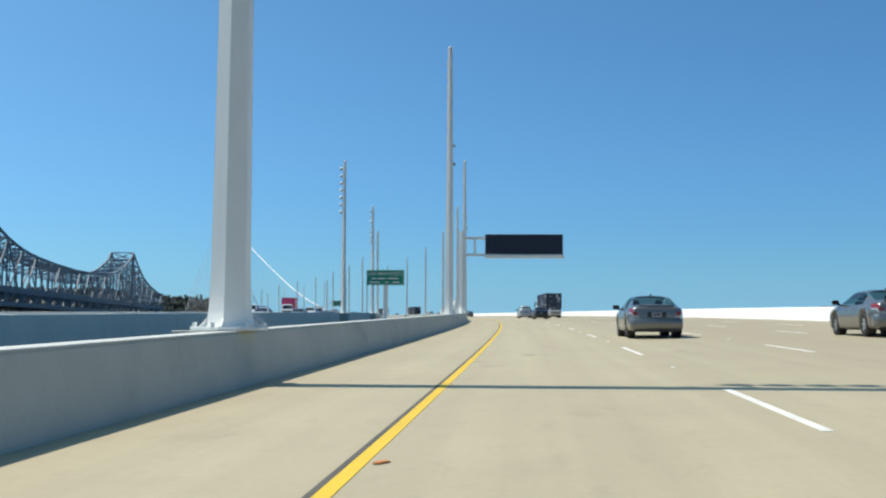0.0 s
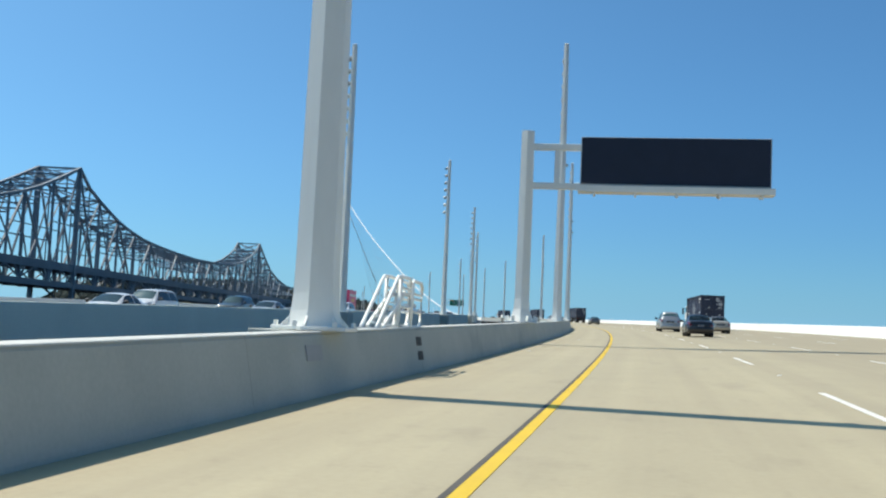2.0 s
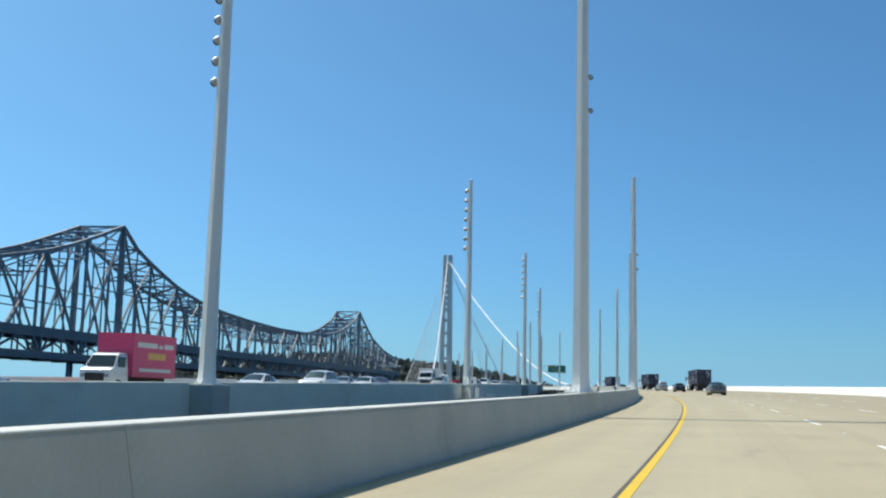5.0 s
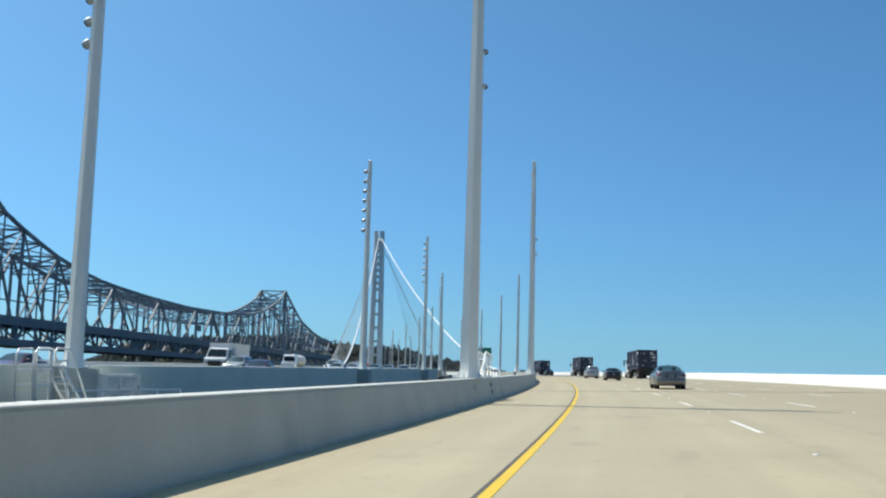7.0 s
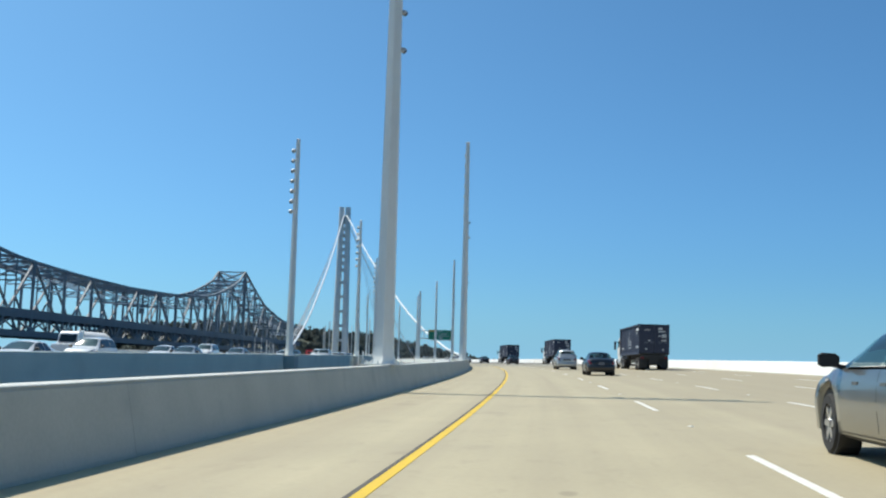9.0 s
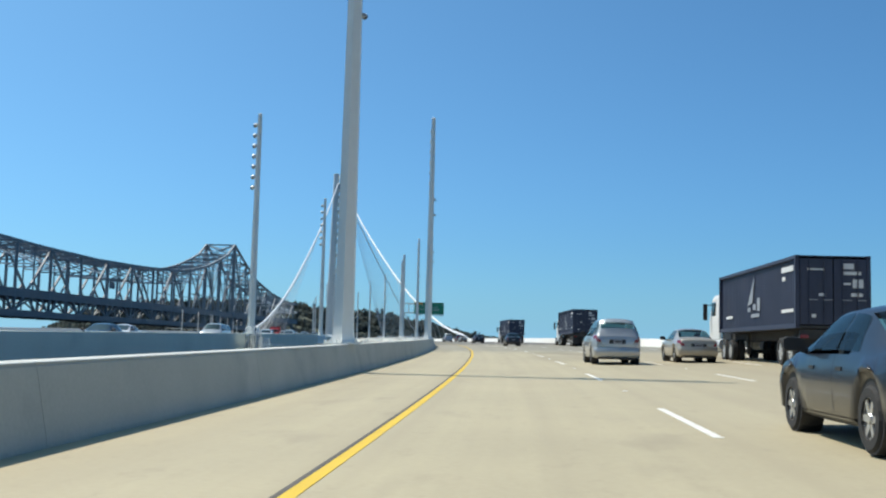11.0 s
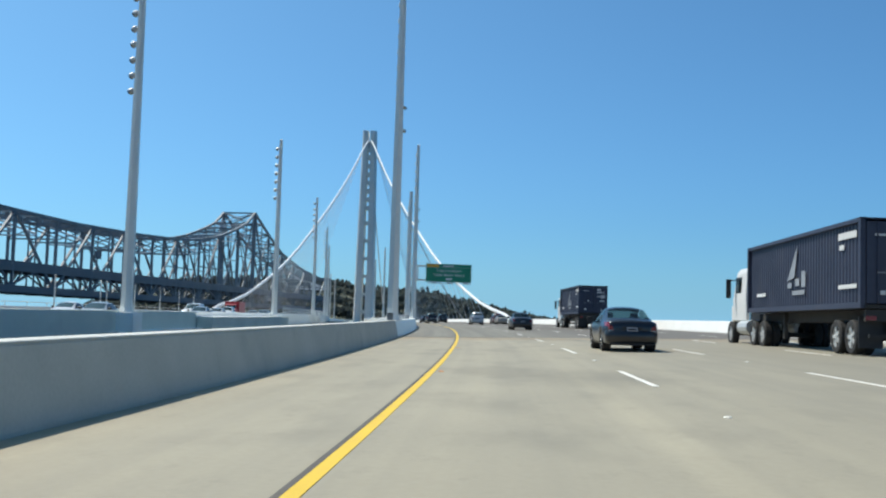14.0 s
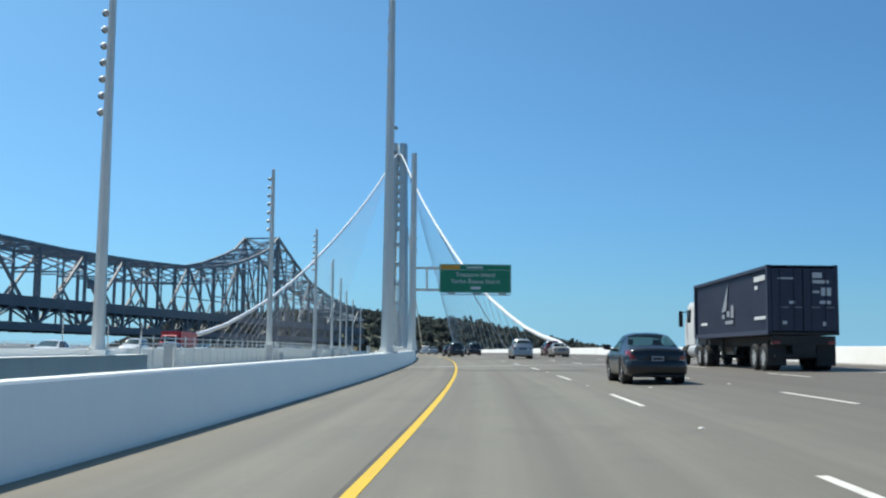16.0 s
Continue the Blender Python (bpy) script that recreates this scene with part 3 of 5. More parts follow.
tagged(part("walkway", sweep(438, 477, [(16.16, 0.62), (17.26, 0.62), (17.26, 0.584), (16.16, 0.584)], 6), M_WHITE), "white sunlit walkway on the edge beam of the far deck", "walkway", kind="structure")

# ---- light poles ----
def hexa(r, sq=1.0):
    return [(r * math.sin(math.pi / 3 * k), -r * sq * math.cos(math.pi / 3 * k)) for k in range(6)]


def light_pole(name, label, group, tall, lamp_dirs, low, big=1.0, reach=0.0):
    """Tapered six-sided pole with flared foot; origin at the middle of its foot."""
    th = thing(name, label, "light pole", group)
    sh = Shape()
    levels = ((0.05, 0.385), (0.12, 0.365), (0.26, 0.338), (0.5, 0.316), (0.95, 0.304), (tall, 0.172))
    sh.rings([[(x, y, z) for x, y in hexa(r)] for z, r in levels])
    part("shaft", sh, M_POLE, th)
    part("cap", Shape().rings([[(x, y, z) for x, y in hexa(r)] for z, r in ((tall, 0.182), (tall + 0.05, 0.182), (tall + 0.1, 0.08))]), M_POLE, th)
    part("base_plate", Shape().rings([[(x, y, z) for x, y in hexa(0.60)] for z in (0.0, 0.055)]), M_POLE, th, bevel=0.01)
    fin = Shape().rings([[(-0.012, 0.30, 0.05), (0.012, 0.30, 0.05), (0.012, 0.30, 0.24), (-0.012, 0.30, 0.24)], [(-0.012, 0.46, 0.05), (0.012, 0.46, 0.05), (0.012, 0.46, 0.075), (-0.012, 0.46, 0.075)]]).mesh("stiffener", M_POLE)
    nut = Shape().rings([[(0.035 * math.cos(a), 0.035 * math.sin(a), z) for a in [math.pi / 3 * j for j in range(6)]] for z in (0.055, 0.12)]).mesh("anchor_bolt", M_POLE)
    for k in range(6):
        ob = new("stiffener", fin)
        ob.parent = th
        ob.matrix_basis = pose(0, 0, 0, 0, 0, 60 * k)
        ob = new("anchor_bolt", nut)
        ob.parent = th
        a = math.pi / 3 * k + 0.3
        ob.matrix_basis = pose(0.52 * math.cos(a), 0.52 * math.sin(a), 0)
    # round lamps one above another, each on a short stub, tipped down
    hood, lens, stub = Shape(), Shape(), Shape()
    n = 12
    hood.rings([[(r * math.cos(2 * math.pi * j / n), y, r * math.sin(2 * math.pi * j / n)) for j in range(n)] for y, r in ((0.0, 0.05), (0.03, 0.10), (0.09, 0.14), (0.22, 0.155), (0.25, 0.155))])
    lens.rings([[(r * math.cos(2 * math.pi * j / n), y, r * math.sin(2 * math.pi * j / n)) for j in range(n)] for y, r in ((0.251, 0.145), (0.30, 0.125), (0.335, 0.06))])
    stub.tube([(0, -reach - 0.1, 0.0), (0, 0.04, 0.0)], 0.03, 6)
    hm, lm, sm = hood.mesh("lamp", M_GALV, True), lens.mesh("lens", M_LENS, True), stub.mesh("lamp_arm", M_POLE)
    zs = [tall - 0.75 - 0.83 * k for k in range(7)] + list(low)
    for i, z in enumerate(zs):
        size = big if i < 7 else 0.6
        r = 0.308 + (0.175 - 0.308) * (z / tall)
        spot = pose(0, 0, 0, 0, 0, lamp_dirs if i < 7 else lamp_dirs - 75) @ pose(0, r * 0.9 + (reach if i < 7 else 0.0), z)
        ob = new("lamp", hm)
        ob.parent = th
        ob.matrix_basis = spot @ pose(0, 0, 0, -38, 0, 0) @ Matrix.Scale(size, 4)
        le = new("lens", lm)
        le.parent = ob
        if reach > 0.1 and i < 7:
            arm = new("lamp_arm", sm)
            arm.parent = th
            arm.matrix_basis = spot
    return th


pole_w = light_pole("light_pole", "tall pale six-sided light pole standing on the median barrier", "light poles of the near deck", 17.37, 7, (9.8, 11.0), 1.2, 0.3)
pole_e = light_pole("light_pole", "tall pale light pole with lamp row on the far deck", "light poles of the far deck", 17.4, 82, (9.2,), 1.1, 0.03)
POLE_O, E_POLE_O = 3.29, 17.06


def far_pole(k):
    return S_E + D_E * k + (0.8 if k == 7 else 0.0)


pole_w.matrix_basis = stand(S_W, POLE_O, B_TOP)
pole_e.matrix_basis = stand(S_E, E_POLE_O, 0.84)
for k in range(-1, 17):
    if k:
        copy_thing(pole_w, stand(S_W + D_W * k, POLE_O, B_TOP))
    if k != 1:
        copy_thing(pole_e, stand(far_pole(k - 1), E_POLE_O, 0.84))


def pedestal(s, o, h, side, mat):
    m = stand(s, o)
    sh = Shape()
    lo, hi = (0.1, 0.66) if side > 0 else (-0.62, 0.70)
    sh.rings([[m @ Vector((x, y, z)) for x, y in ((-hi, -0.75 * k), (-lo, -0.75 * k), (-lo, 0.75 * k), (-hi, 0.75 * k))] for z, k in ((-0.9, 0.7), (-0.3, 1.0), (h - 0.003, 1.0))])
    tagged(part("pole_pedestal", sh, mat, bevel=0.02), "cast block behind the barrier that carries a light pole", "pedestal", "pole pedestals", "structure")


for k in range(-1, 15):
    s = S_W + D_W * k
    pedestal(s, POLE_O, B_TOP, 1, M_CONC if s < S_STEEL else M_WHITE)
    s = far_pole(k - 1)
    pedestal(s, E_POLE_O, 0.84, -1, M_CONC if s < S_STEEL else M_WHITE)


# ---- access stairs over the barrier ----
def stile(m, label, half=0.13, tall=1.0, far=3.55):
    """White tubular stair: two sloped stringers with treads up to a railed landing. Local y runs along the deck, x to the right."""
    th = thing("access_stair", label, "stairs", "maintenance stairs", m=m)
    top, low = 0.93 * tall, 0.05 * tall
    for x in (-half, half):
        part("stringer", Shape().beam((x, 0.42, 0.02), (x, 1.95, 0.66 * tall), 0.05, 0.075), M_WHITE, th)
        rail = Shape().tube([(x, 0.0, 0.0), (x, 0.1, 0.06 * tall), (x, 1.28, 0.84 * tall), (x, 1.42, 0.92 * tall), (x, 1.55, top), (x, 2.28, top), (x, 2.40, 0.86 * tall), (x, 2.33, 0.13 * tall), (x, 2.22, low), (x, 1.62, low), (x, 1.52, 0.14 * tall), (x, 1.62, 0.9 * tall)], 0.033, 8)
        part("handrail", rail, M_WHITE, th, smooth=True)
        gate = Shape().tube([(x, 2.52, low), (x, 2.58, 0.85 * tall), (x, 2.66, 0.91 * tall), (x, far - 0.12, 0.89 * tall), (x, far, 0.81 * tall), (x, far - 0.05, 0.14 * tall), (x, far - 0.18, low), (x, 2.52, low)], 0.033, 8)
        part("gate_frame", gate, M_WHITE, th, smooth=True)
        for z in (0.40, 0.64, 0.73):
            part("guard_rail", Shape().tube([(x, 1.58, z * tall), (x, 2.38, z * tall)], 0.027, 6), M_WHITE, th)
            part("guard_rail", Shape().tube([(x, 2.54, (z - 0.06) * tall), (x, far - 0.03, (z - 0.08) * tall)], 0.027, 6), M_WHITE, th)
    tread = Shape().box(-half, -0.06, -0.014, half, 0.06, 0.014).mesh("tread", M_WHITE)
    for k in range(5):
        ob = new("tread", tread)
        ob.parent = th
        ob.matrix_basis = pose(0, 0.55 + 0.28 * k, (0.10 + 0.12 * k) * tall)
    part("landing", box(-half, 1.6, 0.60 * tall, half, 2.35, 0.60 * tall + 0.04), M_GALV, th)
    for y in (0.05, 1.9, 3.0):
        part("foot_plate", box(-half - 0.05, y - 0.14, 0.0, half + 0.05, y + 0.14, 0.02), M_GALV, th)
    return th


for k, start, end in ((1, 2.8, 3.4), (4, 2.4, 3.55), (7, 2.6, 3.6)):
    stile(stand(S_W + D_W * k + start, 3.3, B_TOP), "white tubular maintenance stair on top of the median barrier", far=end)
for k in (0, 3, 6, 9):
    stile(stand(S_E + D_E * k - 0.9, 16.25, -0.33, math.pi), "white tubular maintenance stair from the platform beside a far light pole", 0.3, 1.9)


def drain_box(s, o, h, w, t, label, name, depth=0.004, mat=None):
    p = Shape().box(-0.03, -w / 2, h, depth, w / 2, h + t)
    ob = part(name, p, mat or M_DARKSLOT)
    ob.matrix_basis = stand(s, o) @ Matrix.Rotation(radians(-10.7), 4, "Y")
    return tagged(ob, label, "drain opening", "barrier recesses")


for k, slot in ((1, 5.3), (4, 4.3), (7, 4.7)):
    for h in (0.255, 0.52):
        # flat dark plate paints the opening's inner shade on the face
        drain_box(S_W + D_W * k + slot, B_FACE - 0.117, h - 0.03, 0.42, 0.165, "dark square plate for the shaded drain opening in the barrier face", "drain_opening")
    drain_box(S_W + D_W * k - 0.9, B_FACE - 0.117, 0.46, 0.62, 0.2, "grey raised access cover in the barrier face", "access_cover", 0.012, M_GIRDER)


# a junction box on the barrier's end and short posts along the white span
def junction_box():
    th = thing("junction_box", "dark grey steel junction box on the end of the concrete barrier", "junction box", m=stand(S_STEEL - 2.0, 3.2, B_TOP))
    part("body", box(-0.14, -0.16, 0.03, 0.14, 0.16, 0.34), M_BOX_GREY, th, bevel=0.012)
    part("lid", box(-0.155, -0.175, 0.342, 0.155, 0.175, 0.362), M_BOX_GREY, th)
    for y in (-0.1, 0.1):
        part("foot", box(-0.12, y - 0.02, 0.0, 0.12, y + 0.02, 0.03), M_GALV, th)


def guard_post():
    th = thing("guard_post", "short grey steel post behind the white barrier", "post", "short posts of the white span")
    part("shaft", Shape().rings([[(x, y, z) for x, y in ((-0.07, -0.05), (0.07, -0.05), (0.07, 0.05), (-0.07, 0.05))] for z in (-0.12, 1.12)]), M_GALV, th, bevel=0.01)
    part("base_plate", box(-0.13, -0.12, -0.12, 0.13, 0.12, -0.1), M_GALV, th)
    part("cap", box(-0.085, -0.065, 1.12, 0.085, 0.065, 1.15), M_GALV, th)
    return th


junction_box()
post_thing = guard_post()
post_thing.matrix_basis = stand(430.6, 3.72)
for k in range(1, 6):
    copy_thing(post_thing, stand(430.6 + 7.25 * k, 3.72))


# platforms with cabinets beside every third far pole
def cabinet(s, o):
    th = thing("electrical_cabinet", "pale grey double electrical cabinet beside a far light pole", "cabinet", "electrical cabinets", m=stand(s, o, -0.3))
    for y0, y1 in ((-1.35, -0.25), (-0.2, 1.35)):
        body = part("body", box(-0.35, y0, 0, 0.35, y1, 0.9), M_POLE, th, bevel=0.02)
        part("door", box(0.352, y0 + 0.08, 0.08, 0.372, y1 - 0.08, 0.82), M_GALV, body)
        part("roof", box(-0.38, y0 - 0.02, 0.902, 0.38, y1 + 0.02, 0.93), M_POLE, body)
        part("handle", box(0.374, y1 - 0.2, 0.4, 0.395, y1 - 0.17, 0.55), M_TRIM, body)


def platform(s, o):
    th = thing("service_platform", "white railed steel service platform between the two decks", "platform", "service platforms", m=stand(s, o, -0.3))
    part("grating", box(-0.95, -3.0, -0.06, 0.85, 5.8, -0.004), M_GALV, th)
    for z in (0.05, 0.42):
        part("rail", Shape().tube([(0.8, -3.0, z), (0.8, 5.8, z)], 0.032, 6), M_WHITE, th)
    for k in range(5):
        part("post", Shape().tube([(0.8, -3.0 + 2.2 * k, -0.05), (0.8, -3.0 + 2.2 * k, 0.44)], 0.028, 6), M_WHITE, th)
    for y in (-2.5, 1.4, 5.3):
        part("bracket", Shape().beam((-1.0, y, -0.12), (0.8, y, -0.1), 0.1, 0.12), M_WHITE, th)


for k in (0, 3, 6, 9):
    platform(S_E + D_E * k, 16.3)
    cabinet(S_E + D_E * k + 2.0, 16.45)


# slim posts on the outer edge of the cycle path, by the steel span
def path_post():
    th = thing("path_post", "slim pale post on the outer edge of the cycle path", "post", "cycle path posts")
    part("shaft", Shape().rings([[(r * math.cos(a), r * math.sin(a), z) for a in [math.pi / 4 * j for j in range(8)]] for z, r in ((0, 0.10), (0.9, 0.09), (4.3, 0.06))]), M_POLE, th)
    part("base_plate", box(-0.17, -0.17, 0.0, 0.17, 0.17, 0.03), M_POLE, th)
    for z in (2.6, 3.5, 4.2):
        part("collar", Shape().rings([[(r * math.cos(a), r * math.sin(a), z + d) for a in [math.pi / 4 * j for j in range(8)]] for d, r in ((0, 0.10), (0.05, 0.13), (0.14, 0.13), (0.18, 0.09))]), M_GALV, th)
    return th


first_post = path_post()
first_post.matrix_basis = stand(467.0, 43.0, 0.1)
for s in (485.0, 503.5, 506.5, 522.5, 541.5, 560.0, 578.5):
    copy_thing(first_post, stand(s, 43.0, 0.1))


# ---- signs ----
def message_sign():
    m = stand(91.88, POLE_O, B_TOP)
    th = thing("message_sign", "dark unlit electronic message sign on a pale cantilever post", "road sign", m=m)
    sh = Shape()
    levels = ((0.05, 0.50), (0.25, 0.42), (0.5, 0.34), (0.9, 0.305), (7.35, 0.27))
    sh.rings([[(x, y, z) for x, y in hexa(r)] for z, r in levels])
    part("post", sh, M_POLE, th)
    part("base_plate", Shape().rings([[(x, y, z) for x, y in hexa(0.7)] for z in (0.0, 0.06)]), M_POLE, th, bevel=0.01)
    for a in range(6):
        part("stiffener", Shape().beam((0.45 * math.cos(a * 1.047), 0.45 * math.sin(a * 1.047), 0.17), (0.62 * math.cos(a * 1.047), 0.62 * math.sin(a * 1.047), 0.13), 0.03, 0.2), M_POLE, th)
    for z in (5.25, 6.75):
        part("arm", Shape().beam((0.2, 0, z), (8.9, 0.25, z), 0.24), M_POLE, th, bevel=0.02)
    part("arm_strut", Shape().beam((1.15, 0.03, 5.25), (1.15, 0.03, 6.75), 0.2), M_POLE, th)
    part("panel_case", box(2.06, -0.62, 5.0, 8.96, 0.1, 7.05), M_GALV, th, bevel=0.02)
    part("screen", box(2.1, -0.65, 5.28, 8.92, -0.6, 7.02), M_SCREEN, th, "unlit black message screen")
    part("walkway", box(2.0, -1.0, 4.93, 9.05, -0.3, 5.02), M_GALV, th, "service grating under the screen")
    part("walkway_edge", box(2.0, -1.05, 4.93, 9.05, -1.0, 5.16), M_POLE, th)
    for k in range(5):
        part("bracket", Shape().beam((2.6 + 1.5 * k, 0.0, 5.0), (2.6 + 1.5 * k, -1.05, 4.82), 0.07, 0.16), M_POLE, th)


def exit_sign():
    m = stand(517.0, POLE_O, B_TOP + 0.2)
    th = thing("exit_sign", "green exit sign with white lettering on a cantilever post", "road sign", m=m)
    sh = Shape()
    sh.rings([[(x, y, z) for x, y in hexa(r)] for z, r in ((-0.2, 0.6), (0.4, 0.48), (0.9, 0.40), (18.0, 0.27))])
    part("post", sh, M_POLE, th)
    for z in (5.35, 7.35):
        part("arm", Shape().beam((0.2, 0, z), (9.0, -0.1, z), 0.24), M_POLE, th, bevel=0.02)
    part("arm_strut", Shape().beam((1.3, 0, 5.35), (1.3, 0, 7.35), 0.18), M_POLE, th)
    panel = part("panel", box(2.45, -0.4, 5.1, 9.0, -0.33, 7.72), M_SIGN, th)
    edge = Shape()
    for a in ((2.5, 5.14, 8.95, 5.17), (2.5, 7.64, 8.95, 7.67), (2.5, 5.17, 2.53, 7.64), (8.92, 5.17, 8.95, 7.64), (2.54, 7.2, 8.9, 7.23)):
        edge.box(a[0], -0.406, a[1], a[2], -0.402, a[3])
    part("border", edge, M_SIGNTEXT, panel)
    part("tab", box(2.56, -0.408, 7.22, 4.3, -0.402, 7.64), M_ORANGE, panel, "plain orange tab")
    part("lettering_bar", box(4.9, -0.408, 7.36, 6.4, -0.403, 7.5), M_SIGNTEXT, panel)
    legend("lettering", "Treasure Island", 0.58, panel, 5.72, -0.41, 6.75, M_SIGNTEXT)
    legend("lettering", "Yerba Buena Island", 0.58, panel, 5.72, -0.41, 6.14, M_SIGNTEXT)
    part("lettering_bar", box(5.3, -0.408, 5.42, 6.2, -0.403, 5.68), M_SIGNTEXT, panel)
    part("light_rail", box(2.6, -1.0, 4.86, 8.9, -0.9, 4.94), M_GALV, th)
    for k in range(3):
        part("sign_lamp", Shape().box(3.2 + 2.3 * k, -1.05, 4.94, 3.9 + 2.3 * k, -0.75, 5.06), M_GALV, th, bevel=0.02)


def county_sign():
    m = stand(35.65, 3.66, B_TOP)
    th = thing("county_line_sign", "small green sign with white capitals on a pale post", "road sign", m=m)
    part("post", box(-0.07, -0.07, -0.44, 0.07, 0.07, 1.68), M_POLE, th, bevel=0.01)
    panel = part("panel", box(-0.66, -0.1, 1.15, 0.66, -0.072, 1.68), M_SIGN, th, bevel=0.008)
    edge = Shape()
    for a in ((-0.64, 1.17, 0.64, 1.18), (-0.64, 1.65, 0.64, 1.66), (-0.64, 1.18, -0.63, 1.65), (0.63, 1.18, 0.64, 1.65)):
        edge.box(a[0], -0.106, a[1], a[2], -0.101, a[3])
    part("border", edge, M_SIGNTEXT, panel)
    legend("lettering", "SAN FRANCISCO", 0.158, panel, 0, -0.105, 1.54, M_SIGNTEXT)
    for x0, x1, z in ((-0.48, -0.32, 1.36), (-0.27, 0.0, 1.36), (0.08, 0.44, 1.36), (-0.55, -0.2, 1.23), (0.0, 0.1, 1.23), (0.25, 0.5, 1.23)):
        part("lettering_bar", box(x0, -0.107, z, x1, -0.102, z + 0.045), M_SIGNTEXT, panel)


message_sign()
exit_sign()
county_sign()

# ---- scraps on the deck ----
def scrap(s, o, size, mat, label):
    sh = Shape()
    sh.rings([[(size * c * math.cos(a), 0.45 * size * c * math.sin(a), z) for a in (0.2, 1.1, 2.3, 3.0, 4.2, 5.5)] for z, c in ((0.0, 1.0), (0.008, 0.9), (0.014, 0.5))])
    ob = part("scrap", sh, mat)
    ob.matrix_basis = stand(s, o, 0.006, s)
    tagged(ob, label, "debris", "scraps on the deck")


for s, o in ((7.25, -0.2), (388.5, -0.22), (403.0, -0.2)):
    scrap(s, o, 0.09, M_DEBRIS, "small flattened orange scrap beside the yellow line")
for s, o in ((337.4, -3.62), (84.0, 2.2), (101.0, 1.4), (351.06, -3.76), (362.03, 1.13), (448.0, -5.0)):
    scrap(s, o, 0.11, M_COPING, "small flattened pale scrap on the deck")

# ---- suspension span: tower, cables, hangers ----
TOWER_S, TOWER_O = 926.45, 10.3


def tower():
    top = 109.0
    m = Matrix.Translation((*at(TOWER_S, TOWER_O).xy, 0)) @ Matrix.Rotation(head(TOWER_S), 4, "Z")
    th = thing("suspension_tower", "white four-legged suspension bridge tower with ladder-like cross links", "bridge tower", m=m)

    def half(z):
        k = (z - WATER_Z) / (top - WATER_Z)
        return 6.1 - 2.5 * k, 2.6 - 0.75 * k       # to the leg's middle line edge, leg's half width

    for sx in (-1, 1):
        for sy in (-1, 1):
            sh, rings = Shape(), []
            for z in (WATER_Z - 2, 0, 40, 80, 101, top):
                out, w = half(z)
                x1, x0 = out, out - 2 * w * 0.82
                y1, y0 = out * 0.95, out * 0.95 - 2 * w * 0.82
                ring = [(x0, y0), (x1, y0), (x1, y1 - 0.35 * w), (x1 - 0.35 * w, y1), (x0, y1)]
                rings.append([(sx * x, sy * y, z) for x, y in ring])
            part("leg", sh.rings(rings), M_POLE, th, bevel=0.08)
    zs = [-30, -18, -6] + [10 + 9.6 * k for k in range(6)] + [66 + 4.6 * k for k in range(8)]
    for z in zs:
        out, w = half(z)
        g = out - 2 * w * 0.82 + 0.15
        tall = 1.5 if z < 64 else 1.9
        for sy in (-1, 1):
            y = sy * (out * 0.95 - w * 0.8)
            part("cross_link", box(-g, y - 0.7, z, g, y + 0.7, z + tall), M_POLE, th)
        for sx in (-1, 1):
            x = sx * (out - w * 0.8)
            part("cross_link", box(x - 0.7, -g, z, x + 0.7, g, z + tall), M_POLE, th)
    part("saddle", Shape().rings([[(x, y, z) for x, y in ((-2.6, -3.0), (2.6, -3.0), (2.6, 3.0), (-2.6, 3.0))] for z in (99.5, 102.5)]), M_GALV, th, bevel=0.2)


tower()
CABLE = ((0.0, 8.3), (0.04, 9.6), (0.08, 11.3), (0.13, 14.3), (0.19, 18.3), (0.25, 23.0), (0.31, 28.2), (0.38, 35.0), (0.46, 43.0), (0.52, 49.2), (0.58, 55.6), (0.66, 64.4), (0.74, 73.8), (0.82, 83.6), (0.90, 94.0), (0.96, 101.0), (0.985, 103.0), (1.0, 103.2))


def cable(s0, o0, label, back):
    th = thing("main_cable", label, "suspension cable")
    tw, foot = at(TOWER_S, TOWER_O), at(s0, o0)
    zs = [c[1] for c in CABLE] if not back else [8.3 + (103.2 - 8.3) * c[0] ** 1.12 for c in CABLE]
    fs = [c[0] for c in CABLE]
    pts = [Vector((foot.x + (tw.x - foot.x) * f, foot.y + (tw.y - foot.y) * f, z)) for f, z in zip(fs, zs)]
    if not back:
        pts.insert(0, Vector((foot.x - (tw.x - foot.x) * 0.05, foot.y - (tw.y - foot.y) * 0.05, 5.2)))
    part("cable", Shape().tube(pts, 0.28 if back else 0.36, 10), M_CABLE, th, smooth=True)
    n = 30 if not back else 0
    for k in range(1, n):
        f = 0.06 + 0.88 * k / n
        z = float(np.interp(f, fs, zs))
        p = Vector((foot.x + (tw.x - foot.x) * f, foot.y + (tw.y - foot.y) * f, z))
        e = at(s0 + (TOWER_S - s0) * f, o0)
        for d in (-0.25, 0.25):
            part("hanger", Shape().tube([p + Vector((0, d, 0)), e + Vector((0, d, 0.3))], 0.024, 4), M_CABLE, th)


cable(585, -20.6, "thick white main cable rising from the deck edge to the tower", False)
cable(590, 39.5, "thick white main cable from the far deck edge to the tower", False)
cable(1112, -20.6, "white side cable from the tower down to the island end", True)
cable(1112, 39.5, "white side cable from the tower to the far island end", True)

# ---- old cantilever truss bridge ----
A_FOOT, B_FOOT = Vector((-273.06, 482.6)), Vector((-361.33, 909.06))
ALONG = (B_FOOT - A_FOOT).normalized()
RIGHTWARD = Vector((ALONG.y, -ALONG.x))
SPAN = (B_FOOT - A_FOOT).length
PANEL = SPAN / 30
